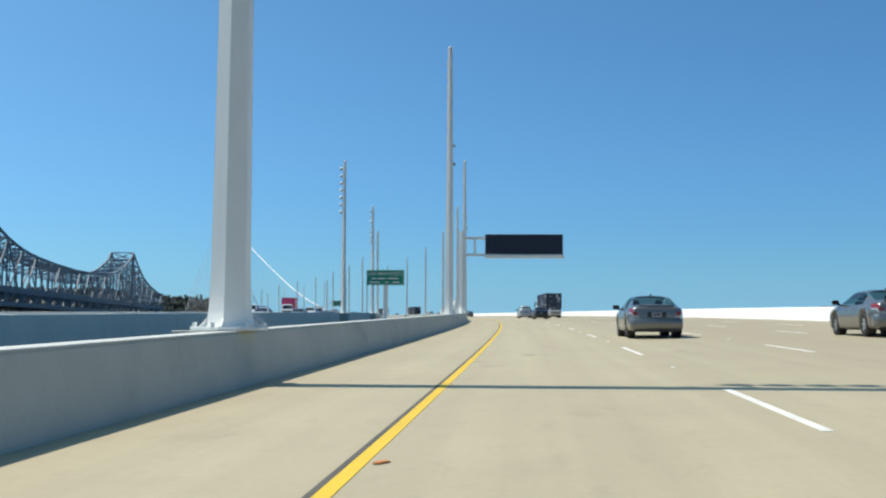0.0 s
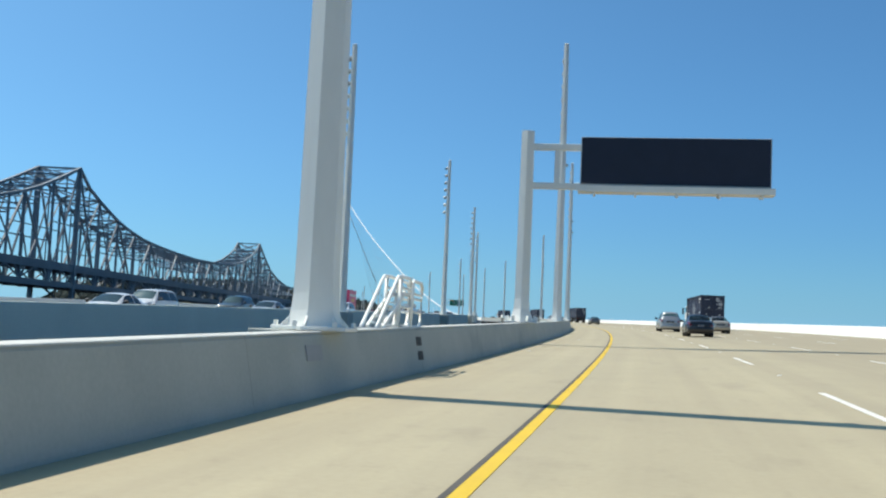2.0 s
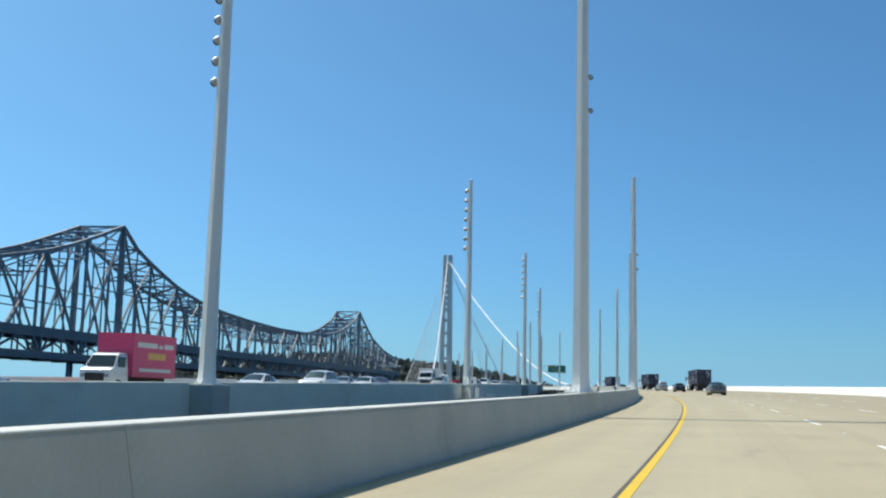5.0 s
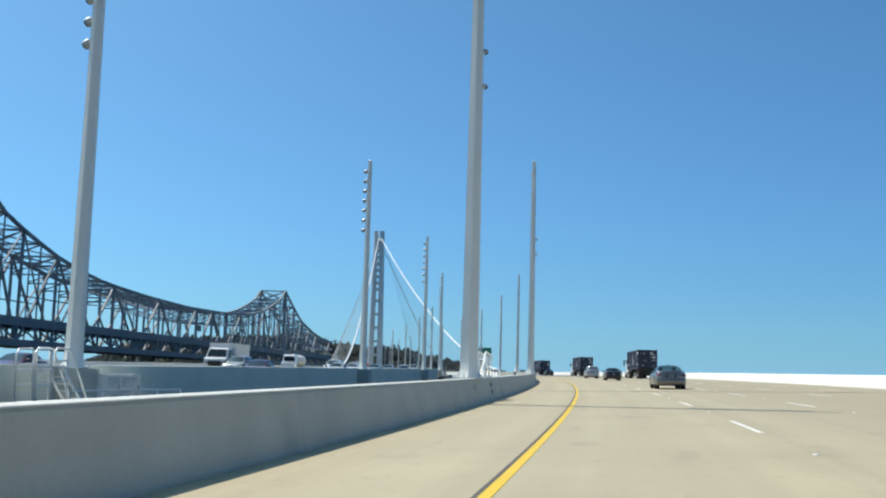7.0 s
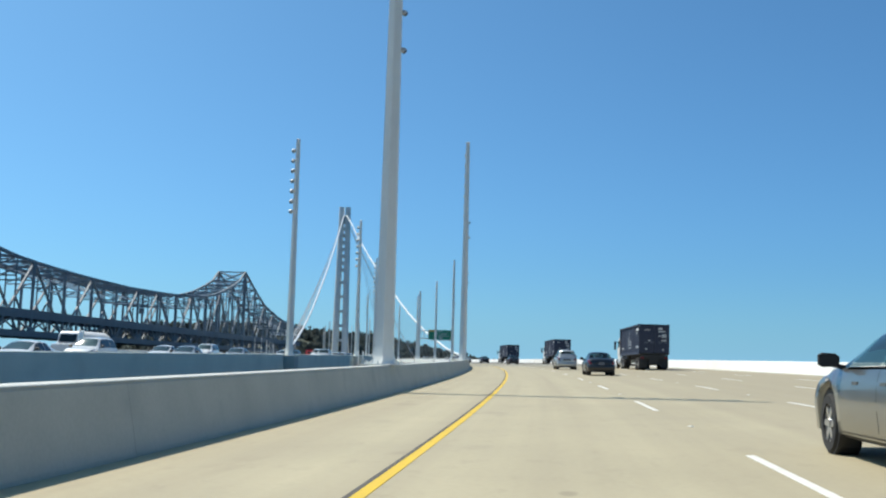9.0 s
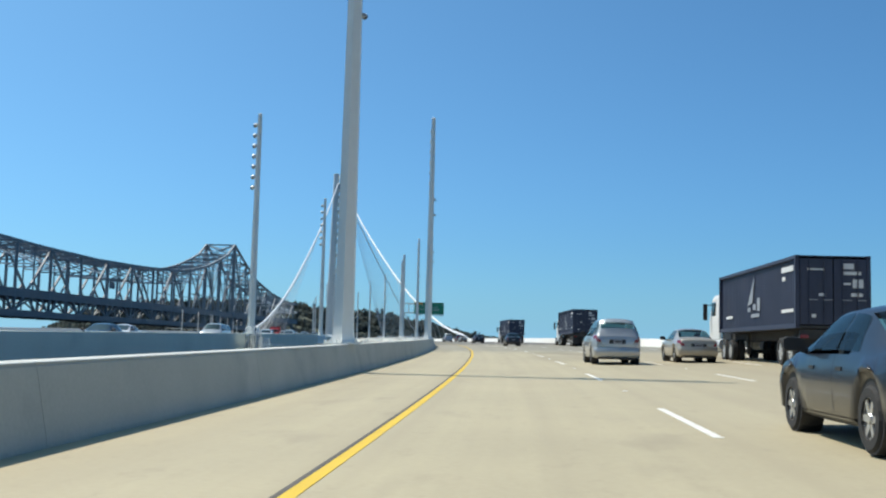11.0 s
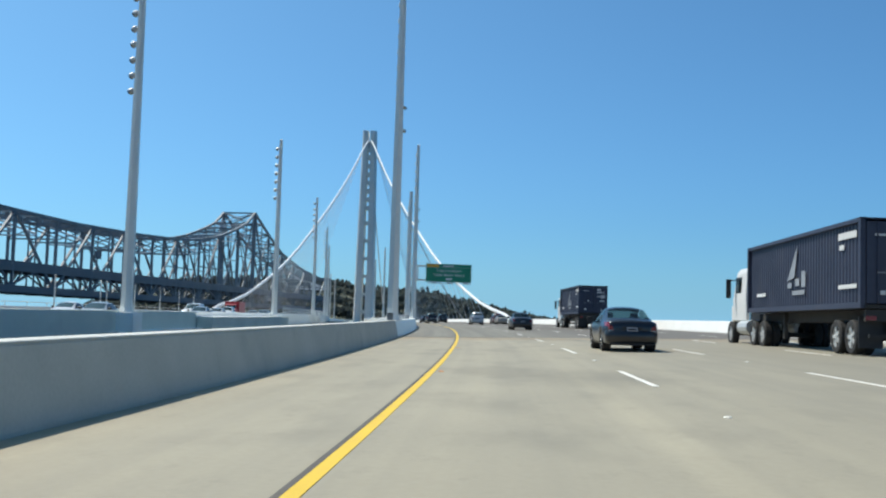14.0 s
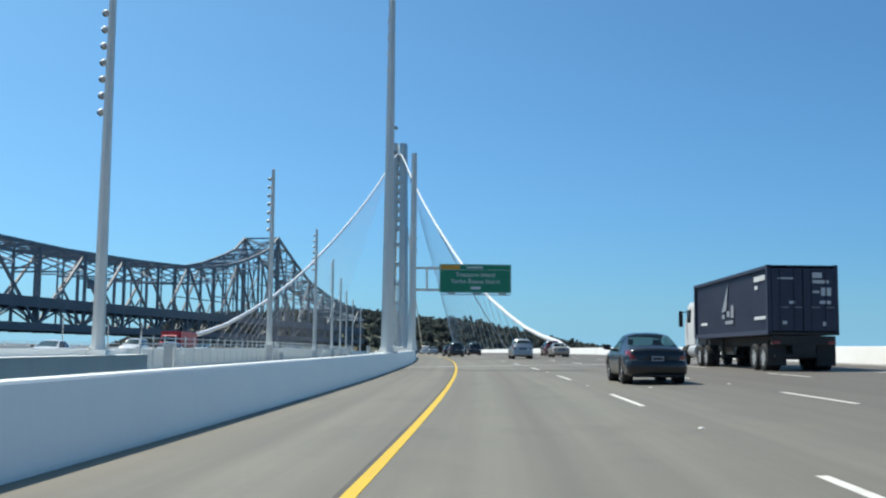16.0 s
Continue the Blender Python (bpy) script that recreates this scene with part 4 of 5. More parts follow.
HALF_TOP = ((0, 68.6), (15, 60.6), (34, 55.2), (56, 50.0), (80, 46.0), (105, 43.5), (129, 42.4), (164, 41.2), (218, 40.4))


def top_chord(t):
    if t < 0:
        return float(np.interp(-t, (0, 20, 40, 60, 90, 150, 160, 400), (68.6, 61.8, 55.2, 50.0, 44.0, 38.5, 38.0, 38.0)))
    if t > SPAN:
        return float(np.interp(t - SPAN, (0, 31, 59, 103, 150, 160, 400), (68.6, 57.0, 48.0, 41.0, 37.0, 36.5, 36.5)))
    return float(np.interp(min(t, SPAN - t), [h[0] for h in HALF_TOP], [h[1] for h in HALF_TOP]))


def old(t, off, z):
    p = A_FOOT + ALONG * t + RIGHTWARD * off
    return Vector((p.x, p.y, z))


LOW, UPPER, WIDE = 12.3, 21.0, 19.5


def truss_bridge():
    th = thing("cantilever_bridge", "old dark grey double-deck steel cantilever truss bridge", "truss bridge")
    k0, k1 = -24, 43
    rng = random.Random(4)
    for off in (0.0, -WIDE):
        for k in range(k0, k1):
            t0, t1 = k * PANEL, (k + 1) * PANEL
            z0, z1 = top_chord(t0), top_chord(t1)
            part("top_chord", Shape().beam(old(t0, off, z0), old(t1, off, z1), 1.1, 1.3), M_TRUSS, th)
            main = k in (0, 30)
            if main:
                part("tower_post", Shape().beam(old(t0, off, WATER_Z), old(t0, off, z0), 2.0, 1.7, up=(*ALONG, 0)), M_TRUSS, th)
            elif k % 2 == 0:
                part("post", Shape().beam(old(t0, off, LOW), old(t0, off, z0), 0.95, 0.95, up=(*ALONG, 0)), M_TRUSS, th)
        for k in range(k0, k1 - 1, 2):
            # one long diagonal for two panels, falling away from the towers; a hanger and short struts halve it
            t0, tm, t2 = k * PANEL, (k + 1) * PANEL, (k + 2) * PANEL
            z0, zm, z2 = top_chord(t0), top_chord(tm), top_chord(t2)
            rising = (k // 2) % 2 == (1 if k < 15 else 0)
            a, b = (old(t0, off, LOW + 1), old(t2, off, z2)) if rising else (old(t0, off, z0), old(t2, off, LOW + 1))
            mid = (a + b) / 2
            part("diagonal", Shape().beam(a, b, 0.8, 0.9), M_TRUSS, th)
            part("hanger", Shape().beam(old(tm, off, LOW), mid, 0.5, 0.5, up=(*ALONG, 0)), M_TRUSS, th)
            part("sub_post", Shape().beam(mid, old(tm, off, zm), 0.5, 0.5, up=(*ALONG, 0)), M_TRUSS, th)
            foot = old(t2, off, LOW + 1) if rising else old(t0, off, LOW + 1)
            part("sub_diagonal", Shape().beam(mid, foot, 0.6, 0.65), M_TRUSS, th)
            for ta, tb in ((t0, tm), (t2, tm)):
                part("deck_web", Shape().beam(old(ta, off, LOW + 2.4), old(tb, off, UPPER - 1.0), 0.5, 0.55), M_TRUSS_DECK, th)
            if max(z0, z2) > 46:
                head_pt = old(t0, off, z0) if rising else old(t2, off, z2)
                part("sub_diagonal", Shape().beam(mid, head_pt, 0.5, 0.55), M_TRUSS, th)
                part("mid_strut", Shape().beam(old(t0, off, mid.z), old(t2, off, mid.z), 0.4, 0.5), M_TRUSS, th)
    for k in range(k0, k1 + 1):
        t = k * PANEL
        z = top_chord(t)
        # some braces at random get the painted-in sunlit tone
        pale = rng.random() < 0.3
        part("top_strut", Shape().beam(old(t, -WIDE, z), old(t, 0, z), 0.7, 0.8), M_TRUSS, th)
        part("sway_brace", Shape().beam(old(t, -WIDE, z - 0.3), old(t, 0, z - 7 if z > 36 else z - 4), 0.75 if pale else 0.45), M_TRUSS_LIT if pale else M_TRUSS, th)
        part("sway_brace", Shape().beam(old(t, 0, z - 0.3), old(t, -WIDE, z - 7 if z > 36 else z - 4), 0.45), M_TRUSS, th)
        part("portal", Shape().beam(old(t, -WIDE, z - 7.5), old(t, 0, z - 7.5), 0.4, 0.6), M_TRUSS_LIT if pale else M_TRUSS, th)
        if k < k1:
            t1, z1 = t + PANEL, top_chord(t + PANEL)
            part("lateral_brace", Shape().beam(old(t, -WIDE, z), old(t1, 0, z1), 0.5), M_TRUSS_LIT if rng.random() < 0.2 else M_TRUSS, th)
            part("lateral_brace", Shape().beam(old(t, 0, z), old(t1, -WIDE, z1), 0.5), M_TRUSS, th)
        for zf in (LOW + 0.4, UPPER - 0.3):
            part("floor_beam", Shape().beam(old(t, -WIDE, zf), old(t, 0, zf), 0.6, 1.8), M_TRUSS_DECK, th)
    ta, tb = k0 * PANEL, k1 * PANEL
    for off in (0.0, -WIDE):
        part("lower_chord", Shape().beam(old(ta, off, LOW + 1.2), old(tb, off, LOW + 1.2), 1.1, 2.6), M_TRUSS_DECK, th)
        part("deck_stringer", Shape().beam(old(ta, off, UPPER + 0.6), old(tb, off, UPPER + 0.6), 0.9, 3.5), M_TRUSS_DECK, th)
    part("upper_deck", Shape().beam(old(ta, -WIDE / 2, UPPER + 0.9), old(tb, -WIDE / 2, UPPER + 0.9), WIDE - 1.2, 0.5), M_TRUSS_DECK, th)
    part("lower_deck", Shape().beam(old(ta, -WIDE / 2, LOW + 2.2), old(tb, -WIDE / 2, LOW + 2.2), WIDE - 1.2, 0.5), M_TRUSS_DECK, th)
    # steel bents and concrete footings below the towers and the arms' ends
    for t in (-156, 0, SPAN, SPAN + 150, -300):
        for off in (0.0, -WIDE):
            part("bent_leg", Shape().beam(old(t, off, WATER_Z), old(t, off, LOW), 2.0, 2.0, up=(*ALONG, 0)), M_TRUSS, th)
        for z in (-30, -14, 2):
            part("bent_brace", Shape().beam(old(t, 0, z), old(t, -WIDE, z + 15), 0.9), M_TRUSS, th)
            part("bent_brace", Shape().beam(old(t, -WIDE, z), old(t, 0, z + 15), 0.9), M_TRUSS, th)
        part("footing", Shape().beam(old(t, -WIDE - 5, WATER_Z + 1), old(t, 5, WATER_Z + 1), 12, 8), M_GIRDER, th)
    # a small sign box hung in the truss
    part("signal_box", Shape().beam(old(232, 1.5, 29.5), old(236.5, 1.5, 29.5), 1.0, 3.2), M_TRUSS_DECK, th)


truss_bridge()

# ---- island, far shores ----
EYE = Vector((-62, 416))


def ridge(b):
    """Height over the bridge's level of the island's crest, by bearing to the left in degrees."""
    return float(np.interp(b, (10, 12, 14.1, 16.6, 18.5, 20, 21.6, 23.3, 25, 26.2, 28.5, 30, 32, 34.3, 36, 37.3, 39, 41, 46, 52), (-20, 10, 24, 38, 50, 62, 67, 68, 75, 81, 82, 78, 75, 72, 66, 53, 25, -5, -30, -40)))


def island():
    sh = Shape()
    rows = []
    bs = [9 + 0.75 * i for i in range(60)]
    for d, k in ((1280, -1.0), (1380, 0.0), (1460, 0.45), (1560, 0.75), (1680, 0.9), (1900, 0.8), (2300, 0.0)):
        row = []
        for b in bs:
            a = radians(b)
            crest = ridge(b) - 9
            z = WATER_Z - 3 if k < 0 else (WATER_Z + 6) + (crest - WATER_Z - 6) * k
            z += 4 * noise.noise(Vector((b * 0.5, d * 0.01, 0))) if k > 0 else 0
            row.append(Vector((EYE.x - math.sin(a) * d, EYE.y + math.cos(a) * d, z)))
        rows.append(row)
    sh.rings(rows, False)
    tagged(part("island_hill", sh, M_HILL, smooth=True), "wooded island hillside behind the suspension tower", "island", kind="structure")


def leaf_clump(rng, sh, c, r):
    """A rough clump: a handful of tilted leaf faces round c."""
    for _ in range(9):
        d = Vector((rng.gauss(0, 1), rng.gauss(0, 1), rng.gauss(0, 0.8)))
        d = d.normalized() * r * rng.uniform(0.35, 1.0)
        u = Vector((rng.gauss(0, 1), rng.gauss(0, 1), rng.gauss(0, 1))).normalized() * r * 0.55
        w = u.cross(Vector((rng.gauss(0, 1), rng.gauss(0, 1), rng.gauss(0, 1)))).normalized() * r * 0.5
        k = len(sh.v)
        p = Vector(c) + d
        sh.v += [p - u - w, p + u - w * 0.6, p + u * 0.7 + w, p - u * 0.8 + w * 0.9]
        sh.f.append((k, k + 1, k + 2, k + 3))


def woods():
    rng = random.Random(7)
    crown, trunk = Shape(), Shape()
    for b10 in range(1120, 4100, 7):
        b = b10 / 100
        for d, k in ((1690, 0.9), (1640, 0.86), (1580, 0.78), (1520, 0.62), (1460, 0.45), (1400, 0.12)):
            if rng.random() < (0.1 if k > 0.8 else 0.3):
                continue
            bb = b + rng.uniform(-0.1, 0.1)
            a = radians(bb)
            crest = ridge(bb) - 9
            z = (WATER_Z + 6) + (crest - WATER_Z - 6) * k
            dd = d + rng.uniform(-30, 30)
            x, y = EYE.x - math.sin(a) * dd, EYE.y + math.cos(a) * dd
            tall = rng.uniform(7, 14) * (1.3 if rng.random() < 0.12 else 1.0)
            trunk.tube([(x, y, z - 3), (x, y, z + tall * 0.7)], 0.4, 4)
            for j in range(4):
                f = 0.3 + 0.7 * j / 3
                leaf_clump(rng, crown, (x + rng.uniform(-1.5, 1.5), y + rng.uniform(-1.5, 1.5), z + tall * f), (5.4 - 3.4 * f) * rng.uniform(0.8, 1.3) + 0.7)
    wood = tagged(part("far_woods", crown, M_TREE), "dense dark green trees covering the island, greyed by painted haze", "trees", kind="stuff")
    tagged(part("far_trunks", trunk, M_BARK), "tree trunks of the island woods", "trees", kind="stuff")
    return wood


island()
woods()


def far_shore(name, label, dist, b0, b1, heights, base, mat, trees=False):
    rng = random.Random(int(b0 * 7) + 3)
    sh = Shape()
    n = 160
    lo, hi = [], []
    for i in range(n + 1):
        b = radians(b0 + (b1 - b0) * i / n)
        z = float(np.interp(i / n, [h[0] for h in heights], [h[1] for h in heights]))
        z += 2.5 * noise.noise(Vector((i * 0.23, 3.1, b0))) + (rng.uniform(-1, 4) if trees else 0)
        p = Vector((-math.sin(b) * dist, 300 + math.cos(b) * dist, 0))
        lo.append(Vector((p.x, p.y, base)))
        hi.append(Vector((p.x * 1.04, (p.y - 300) * 1.04 + 300, z)))
    sh.rings([lo, hi, [Vector((q.x * 1.02, q.y * 1.02, base)) for q in hi]], False)
    tagged(part(name, sh, mat, smooth=True), label, "hills", kind="structure")


# blue-grey base carries the air's haze over the far hills
M_FAR = surf("hazed_far_hills", (0.10, 0.13, 0.16), (0.15, 0.18, 0.20), 0.004, 0.95, fine=0.02)
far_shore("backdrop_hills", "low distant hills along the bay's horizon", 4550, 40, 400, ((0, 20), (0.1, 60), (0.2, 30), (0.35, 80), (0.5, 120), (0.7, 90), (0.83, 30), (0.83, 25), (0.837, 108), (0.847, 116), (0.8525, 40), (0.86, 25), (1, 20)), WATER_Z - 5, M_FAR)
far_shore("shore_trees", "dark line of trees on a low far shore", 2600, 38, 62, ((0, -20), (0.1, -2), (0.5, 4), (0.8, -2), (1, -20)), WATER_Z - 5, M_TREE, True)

# ---- vehicles ----
def wheel(parent, x, y, r, w, rim=M_RIM, spokes=6):
    """A wheel whose axle runs along x; the outer side follows the sign of x."""
    hub = new("wheel")
    hub.parent = parent
    hub.matrix_basis = pose(x, y, r)
    s = 1 if x > 0 else -1
    n = 20
    tyre = Shape()
    prof = ((-w / 2, r * 0.64), (-w / 2, r * 0.92), (-w * 0.36, r), (w * 0.36, r), (w / 2, r * 0.92), (w / 2, r * 0.64), (w * 0.3, r * 0.62), (-w * 0.3, r * 0.62))
    tyre.rings([[(px, pr * math.cos(2 * math.pi * j / n), pr * math.sin(2 * math.pi * j / n)) for px, pr in prof] for j in range(n)] + [[(px, pr, 0) for px, pr in prof]], True, False)
    part("tyre", tyre, M_RUBBER, hub)
    rs = Shape()
    out = s * w * 0.40
    for k in range(spokes):
        a = 2 * math.pi * k / spokes
        c, d = Vector((0, math.cos(a), math.sin(a))), Vector((0, -math.sin(a), math.cos(a)))
        rs.rings([[Vector((out - s * 0.02, 0, 0)) + c * (r * 0.1) + d * (r * 0.13 * q) + Vector((s * z, 0, 0)) for q, z in ((-1, 0), (1, 0), (1, 0.025), (-1, 0.025))],
                  [Vector((out, 0, 0)) + c * (r * 0.63) + d * (r * 0.09 * q) + Vector((s * z, 0, 0)) for q, z in ((-1, -0.02), (1, -0.02), (1, 0.01), (-1, 0.01))]])
    rs.tube([(out - s * 0.05, 0, 0), (out + s * 0.02, 0, 0)], r * 0.16, 10)
    rs.rings([[(px, pr * r * math.cos(2 * math.pi * j / n), pr * r * math.sin(2 * math.pi * j / n)) for j in range(n)] for px, pr in ((out, 0.645), (out, 0.585), (out - s * 0.06, 0.57))], True, False)
    part("rim", rs, rim, hub)
    disc = Shape()
    disc.rings([[(px, pr * r * math.cos(2 * math.pi * j / n), pr * r * math.sin(2 * math.pi * j / n)) for j in range(n)] for px, pr in ((out - s * 0.07, 0.6), (out - s * 0.09, 0.05))])
    part("brake_disc", disc, M_TRIM, hub)
    return hub


class CarSkin:
    """The outer skin of a car as sections along y, from sill over the roof to sill; origin on the ground at mid length."""

    def __init__(self, L, Wd, belt, roof, hood, deck, cabin, axles, r, clear=0.2):
        self.L, self.Wd, self.belt, self.roof, self.axles, self.r, self.clear = L, Wd, belt, roof, axles, r, clear
        y0, y1, y2, y3 = cabin
        a, b = -L / 2, L / 2
        line = [(a, deck - 0.20), (a + 0.025, deck - 0.08), (a + 0.09, deck - 0.01)]
        if y0 - 0.1 > a + 0.2:
            line += [(y0 - 0.1, deck + 0.005)]
        line += [(max(y0, a + 0.1), deck + 0.02), (y1, roof - 0.035), (0.45 * y1 + 0.55 * y2, roof), (y2, roof - 0.05), (y3, belt + 0.02), (b - 0.55, hood), (b - 0.16, hood - 0.09), (b - 0.04, hood - 0.2), (b, hood - 0.36)]
        self.line = line

    def top(self, y):
        xs, zs = [p[0] for p in self.line], [p[1] for p in self.line]
        w = min(0.16, max(0.0, min(y + self.L / 2, self.L / 2 - y) - 0.12))
        return float(np.mean(np.interp([y - w, y - 0.5 * w, y, y + 0.5 * w, y + w], xs, zs)))

    def section(self, y, arches=True):
        e = min(y + self.L / 2, self.L / 2 - y)
        w = self.Wd / 2 * (0.82 + 0.18 * math.sin(min(1.0, (e + 0.02) / 0.62) * math.pi / 2))
        zt = self.top(y)
        zb = self.clear + 0.16 * max(0.0, 1 - e / 0.12)
        if arches:
            for ya in self.axles:
                if abs(y - ya) < self.r + 0.05:
                    zb = max(zb, self.r + math.sqrt(max(0.0, (self.r + 0.05) ** 2 - (y - ya) ** 2)) * 0.97)
        g = min(1.0, max(0.0, (zt - self.belt) / (self.roof - self.belt)))
        z4 = min(self.belt, zt - 0.055)
        z6 = zt - 0.014 - 0.05 * g
        zm = max(zb + 0.03, 0.34 + 0.2 * (z4 - 0.34))
        x4, x6 = 0.945 * w, w * (0.80 - 0.14 * g)
        half = [(0.86 * w, zb), (0.965 * w, min(zb + 0.05, zm)), (w, zm + 0.12), (0.992 * w, z4 - 0.16), (x4, z4), (0.5 * (x4 + x6) + 0.02 * g, 0.5 * (z4 + z6)), (x6, z6), (0.56 * x6, zt - 0.006), (0.0, zt + 0.006)]
        return half

    def ys(self):
        ys = {-self.L / 2 + d for d in (0, 0.025, 0.06, 0.11, 0.2)} | {self.L / 2 - d for d in (0, 0.04, 0.1, 0.18, 0.3)}
        ys |= {-self.L / 2 + 0.3 + (self.L - 0.7) * i / 22 for i in range(23)}
        for ya in self.axles:
            ys |= {ya + (self.r + 0.05) * k / 6 for k in range(-6, 7)}
        return sorted(ys)

    def shell(self, panes=()):
        """The painted skin, left open where panes (y0, y1, u0, u1, slant0, slant1) are set in."""
        rings, ys = [], self.ys()
        for y in ys:
            h = self.section(y)
            rings.append([(x, y, z) for x, z in h] + [(-x, y, z) for x, z in reversed(h[:-1])])
        sh = Shape().rings(rings)
        n = len(rings[0])

        def inside(y, u):
            u = min(u, 16 - u) if not any(q[2] < 8 < q[3] for q in panes) or u < 6 or u > 10 else u
            for a, b, u0, u1, s0, s1 in panes:
                f = (u - u0) / (u1 - u0)
                if -0.1 <= f <= 1.1 and a + s0 * f - 0.03 <= y <= b + s1 * f + 0.03:
                    return True
            return False

        keep = []
        for face in sh.f:
            if len(face) == 4:
                i, j = min(face) // n, sorted({q % n for q in face})
                if len(j) == 2 and j[1] - j[0] == 1 and all(inside(ys[q // n], q % n) for q in face):
                    continue
            keep.append(face)
        sh.f = keep
        return sh

    def spot(self, y, u, side=1):
        """A point of the skin: u counts the section's corners from the sill (0) to the roof's middle (8) and on down the other side."""
        h = self.section(y, False)
        flip = side
        if u > 8:
            u, flip = 16 - u, -side
        i = min(7, int(u))
        f = u - i
        return Vector((flip * (h[i][0] + (h[i + 1][0] - h[i][0]) * f), y, h[i][1] + (h[i + 1][1] - h[i][1]) * f))

    def patch(self, y0, y1, u0, u1, side=1, off=0.006, ny=6, nu=4, slant0=0.0, slant1=0.0):
        """A thin panel lying on the skin; the slants lean its ends along y from u0 to u1."""
        mid = Vector((0, 0, 0.65))
        rows = []
        for i in range(ny + 1):
            row = []
            for j in range(nu + 1):
                f = j / nu
                a, b = y0 + slant0 * f, y1 + slant1 * f
                p = self.spot(a + (b - a) * i / ny, u0 + (u1 - u0) * f, side)
                away = (p - Vector((0, 0.8 * p.y, mid.z))).normalized()
                row.append(p + away * off)
            rows.append(row)
        return Shape().rings(rows, False)


def quad_panel(pts, inset, lift):
    """A slightly raised panel inside the four-cornered face pts."""
    pts = [Vector(p) for p in pts]
    mid = sum(pts, Vector()) / 4
    n = (pts[1] - pts[0]).cross(pts[3] - pts[0]).normalized()
    a = [mid + (p - mid) * (1 - inset) for p in pts]
    return Shape().rings([[p - n * 0.02 for p in a], [p + n * lift for p in a]])


def car(name, label, category, paint, m, L=4.75, Wd=1.83, belt=0.93, roof=1.45, hood=0.86, deck=1.03, r=0.325, cabin=(-1.75, -0.95, 0.45, 1.35), axles=(-1.4, 1.38), group="", hatch=False, spoiler=False, chrome=False, near=True):
    """cabin: where the rear glass starts and tops out, and where the windscreen tops out and ends, along y."""
    th = thing(name, label, category, group, m=m)
    skin = CarSkin(L, Wd, belt, roof, hood, deck, cabin, axles, r)
    y0, y1, y2, y3 = cabin
    a, b = -L / 2, L / 2
    lo = max(y0, a + 0.12)
    pillar = 0.5 * (y1 + y2) - 0.08
    back = y0 + 0.55 if not hatch else y0 + 0.32
    rear, front = (lo + 0.07, y1 - 0.02, 6.12, 9.88, 0.0, 0.0), (y2 + 0.04, y3 - 0.08, 6.12, 9.88, 0.0, 0.0)
    doors = [(back, pillar - 0.03, 4.16, 5.86, 0.20, 0.0), (pillar + 0.03, y3 - 0.24, 4.16, 5.86, 0.0, -0.50)]
    if hatch:
        doors.append((y0 + 0.12, back - 0.05, 4.3, 5.7, 0.06, 0.18))
    glass = M_PANE if near else M_GLASS
    part("body", skin.shell([rear, front] + doors if near else ()), paint, th, smooth=True)
    for name, q in (("rear_window", rear), ("windshield", front)):
        part(name, skin.patch(q[0], q[1], q[2], q[3], ny=7, nu=8), glass, th, smooth=True)
    if near:
        seats = Shape()
        for sx, sy in ((-0.4, 0.25), (0.4, 0.25)):
            for z0, z1, w0, w1, d in ((0.35, 0.62, 0.27, 0.27, 0.55), (0.5, belt + 0.12, 0.26, 0.22, 0.16), (belt + 0.16, belt + 0.32, 0.13, 0.11, 0.10)):
                seats.rings([[(sx - w, sy - d - lean, z), (sx + w, sy - d - lean, z), (sx + w, sy - lean, z), (sx - w, sy - lean, z)] for z, w, lean in ((z0, w0, 0.0), (z1, w1, 0.08))])
        seats.rings([[(-0.66 * k, y1 + 0.35 - lean, z), (0.66 * k, y1 + 0.35 - lean, z), (0.66 * k, y1 + 0.6 - lean, z), (-0.66 * k, y1 + 0.6 - lean, z)] for z, k, lean in ((0.35, 1.0, 0.0), (belt + 0.06, 0.95, 0.16))])
        part("seats", seats, M_SEAT, th, "dark cloth seats behind the glass")
        part("cabin_floor", Shape().box(-Wd / 2 * 0.84, max(a + 0.3, y0 - 0.1), 0.30, Wd / 2 * 0.84, y3 + 0.1, 0.36).box(-Wd / 2 * 0.78, y3 - 0.4, 0.36, Wd / 2 * 0.78, y3 + 0.1, belt - 0.05).box(-Wd / 2 * 0.7, max(a + 0.2, y0 - 0.2), 0.36, Wd / 2 * 0.7, y1 + 0.3, deck - 0.13), M_SEAT, th)
    for s in (1, -1):
        for q in doors:
            part("side_window", skin.patch(q[0], q[1], q[2], q[3], s, slant0=q[4], slant1=q[5]), glass, th, smooth=True)
        mx = s * (Wd / 2 + 0.08)
        part("mirror", Shape().rings([[(mx + 0.115 * c2 * k, y3 - 0.42 + dy, belt + 0.10 + 0.08 * e2 * k) for c2, e2 in ((-1, -0.7), (-0.6, -1), (0.7, -0.9), (1, -0.4), (1, 0.5), (0.6, 0.9), (-0.6, 1), (-1, 0.7))] for dy, k in ((0.0, 0.94), (0.03, 1.0), (0.09, 0.9), (0.13, 0.55))]), M_TRIM, th, "black door mirror", smooth=False)
        part("mirror_arm", Shape().beam((s * Wd / 2 * 0.9, y3 - 0.38, belt + 0.02), (mx, y3 - 0.37, belt + 0.06), 0.05), M_TRIM, th)
        if near:
            for ya in (pillar - 0.30, pillar + 0.62):
                part("door_handle", box(s * (Wd / 2 * 0.985) - 0.012, ya, belt - 0.16, s * (Wd / 2 * 0.985) + 0.024, ya + 0.18, belt - 0.125), paint, th)
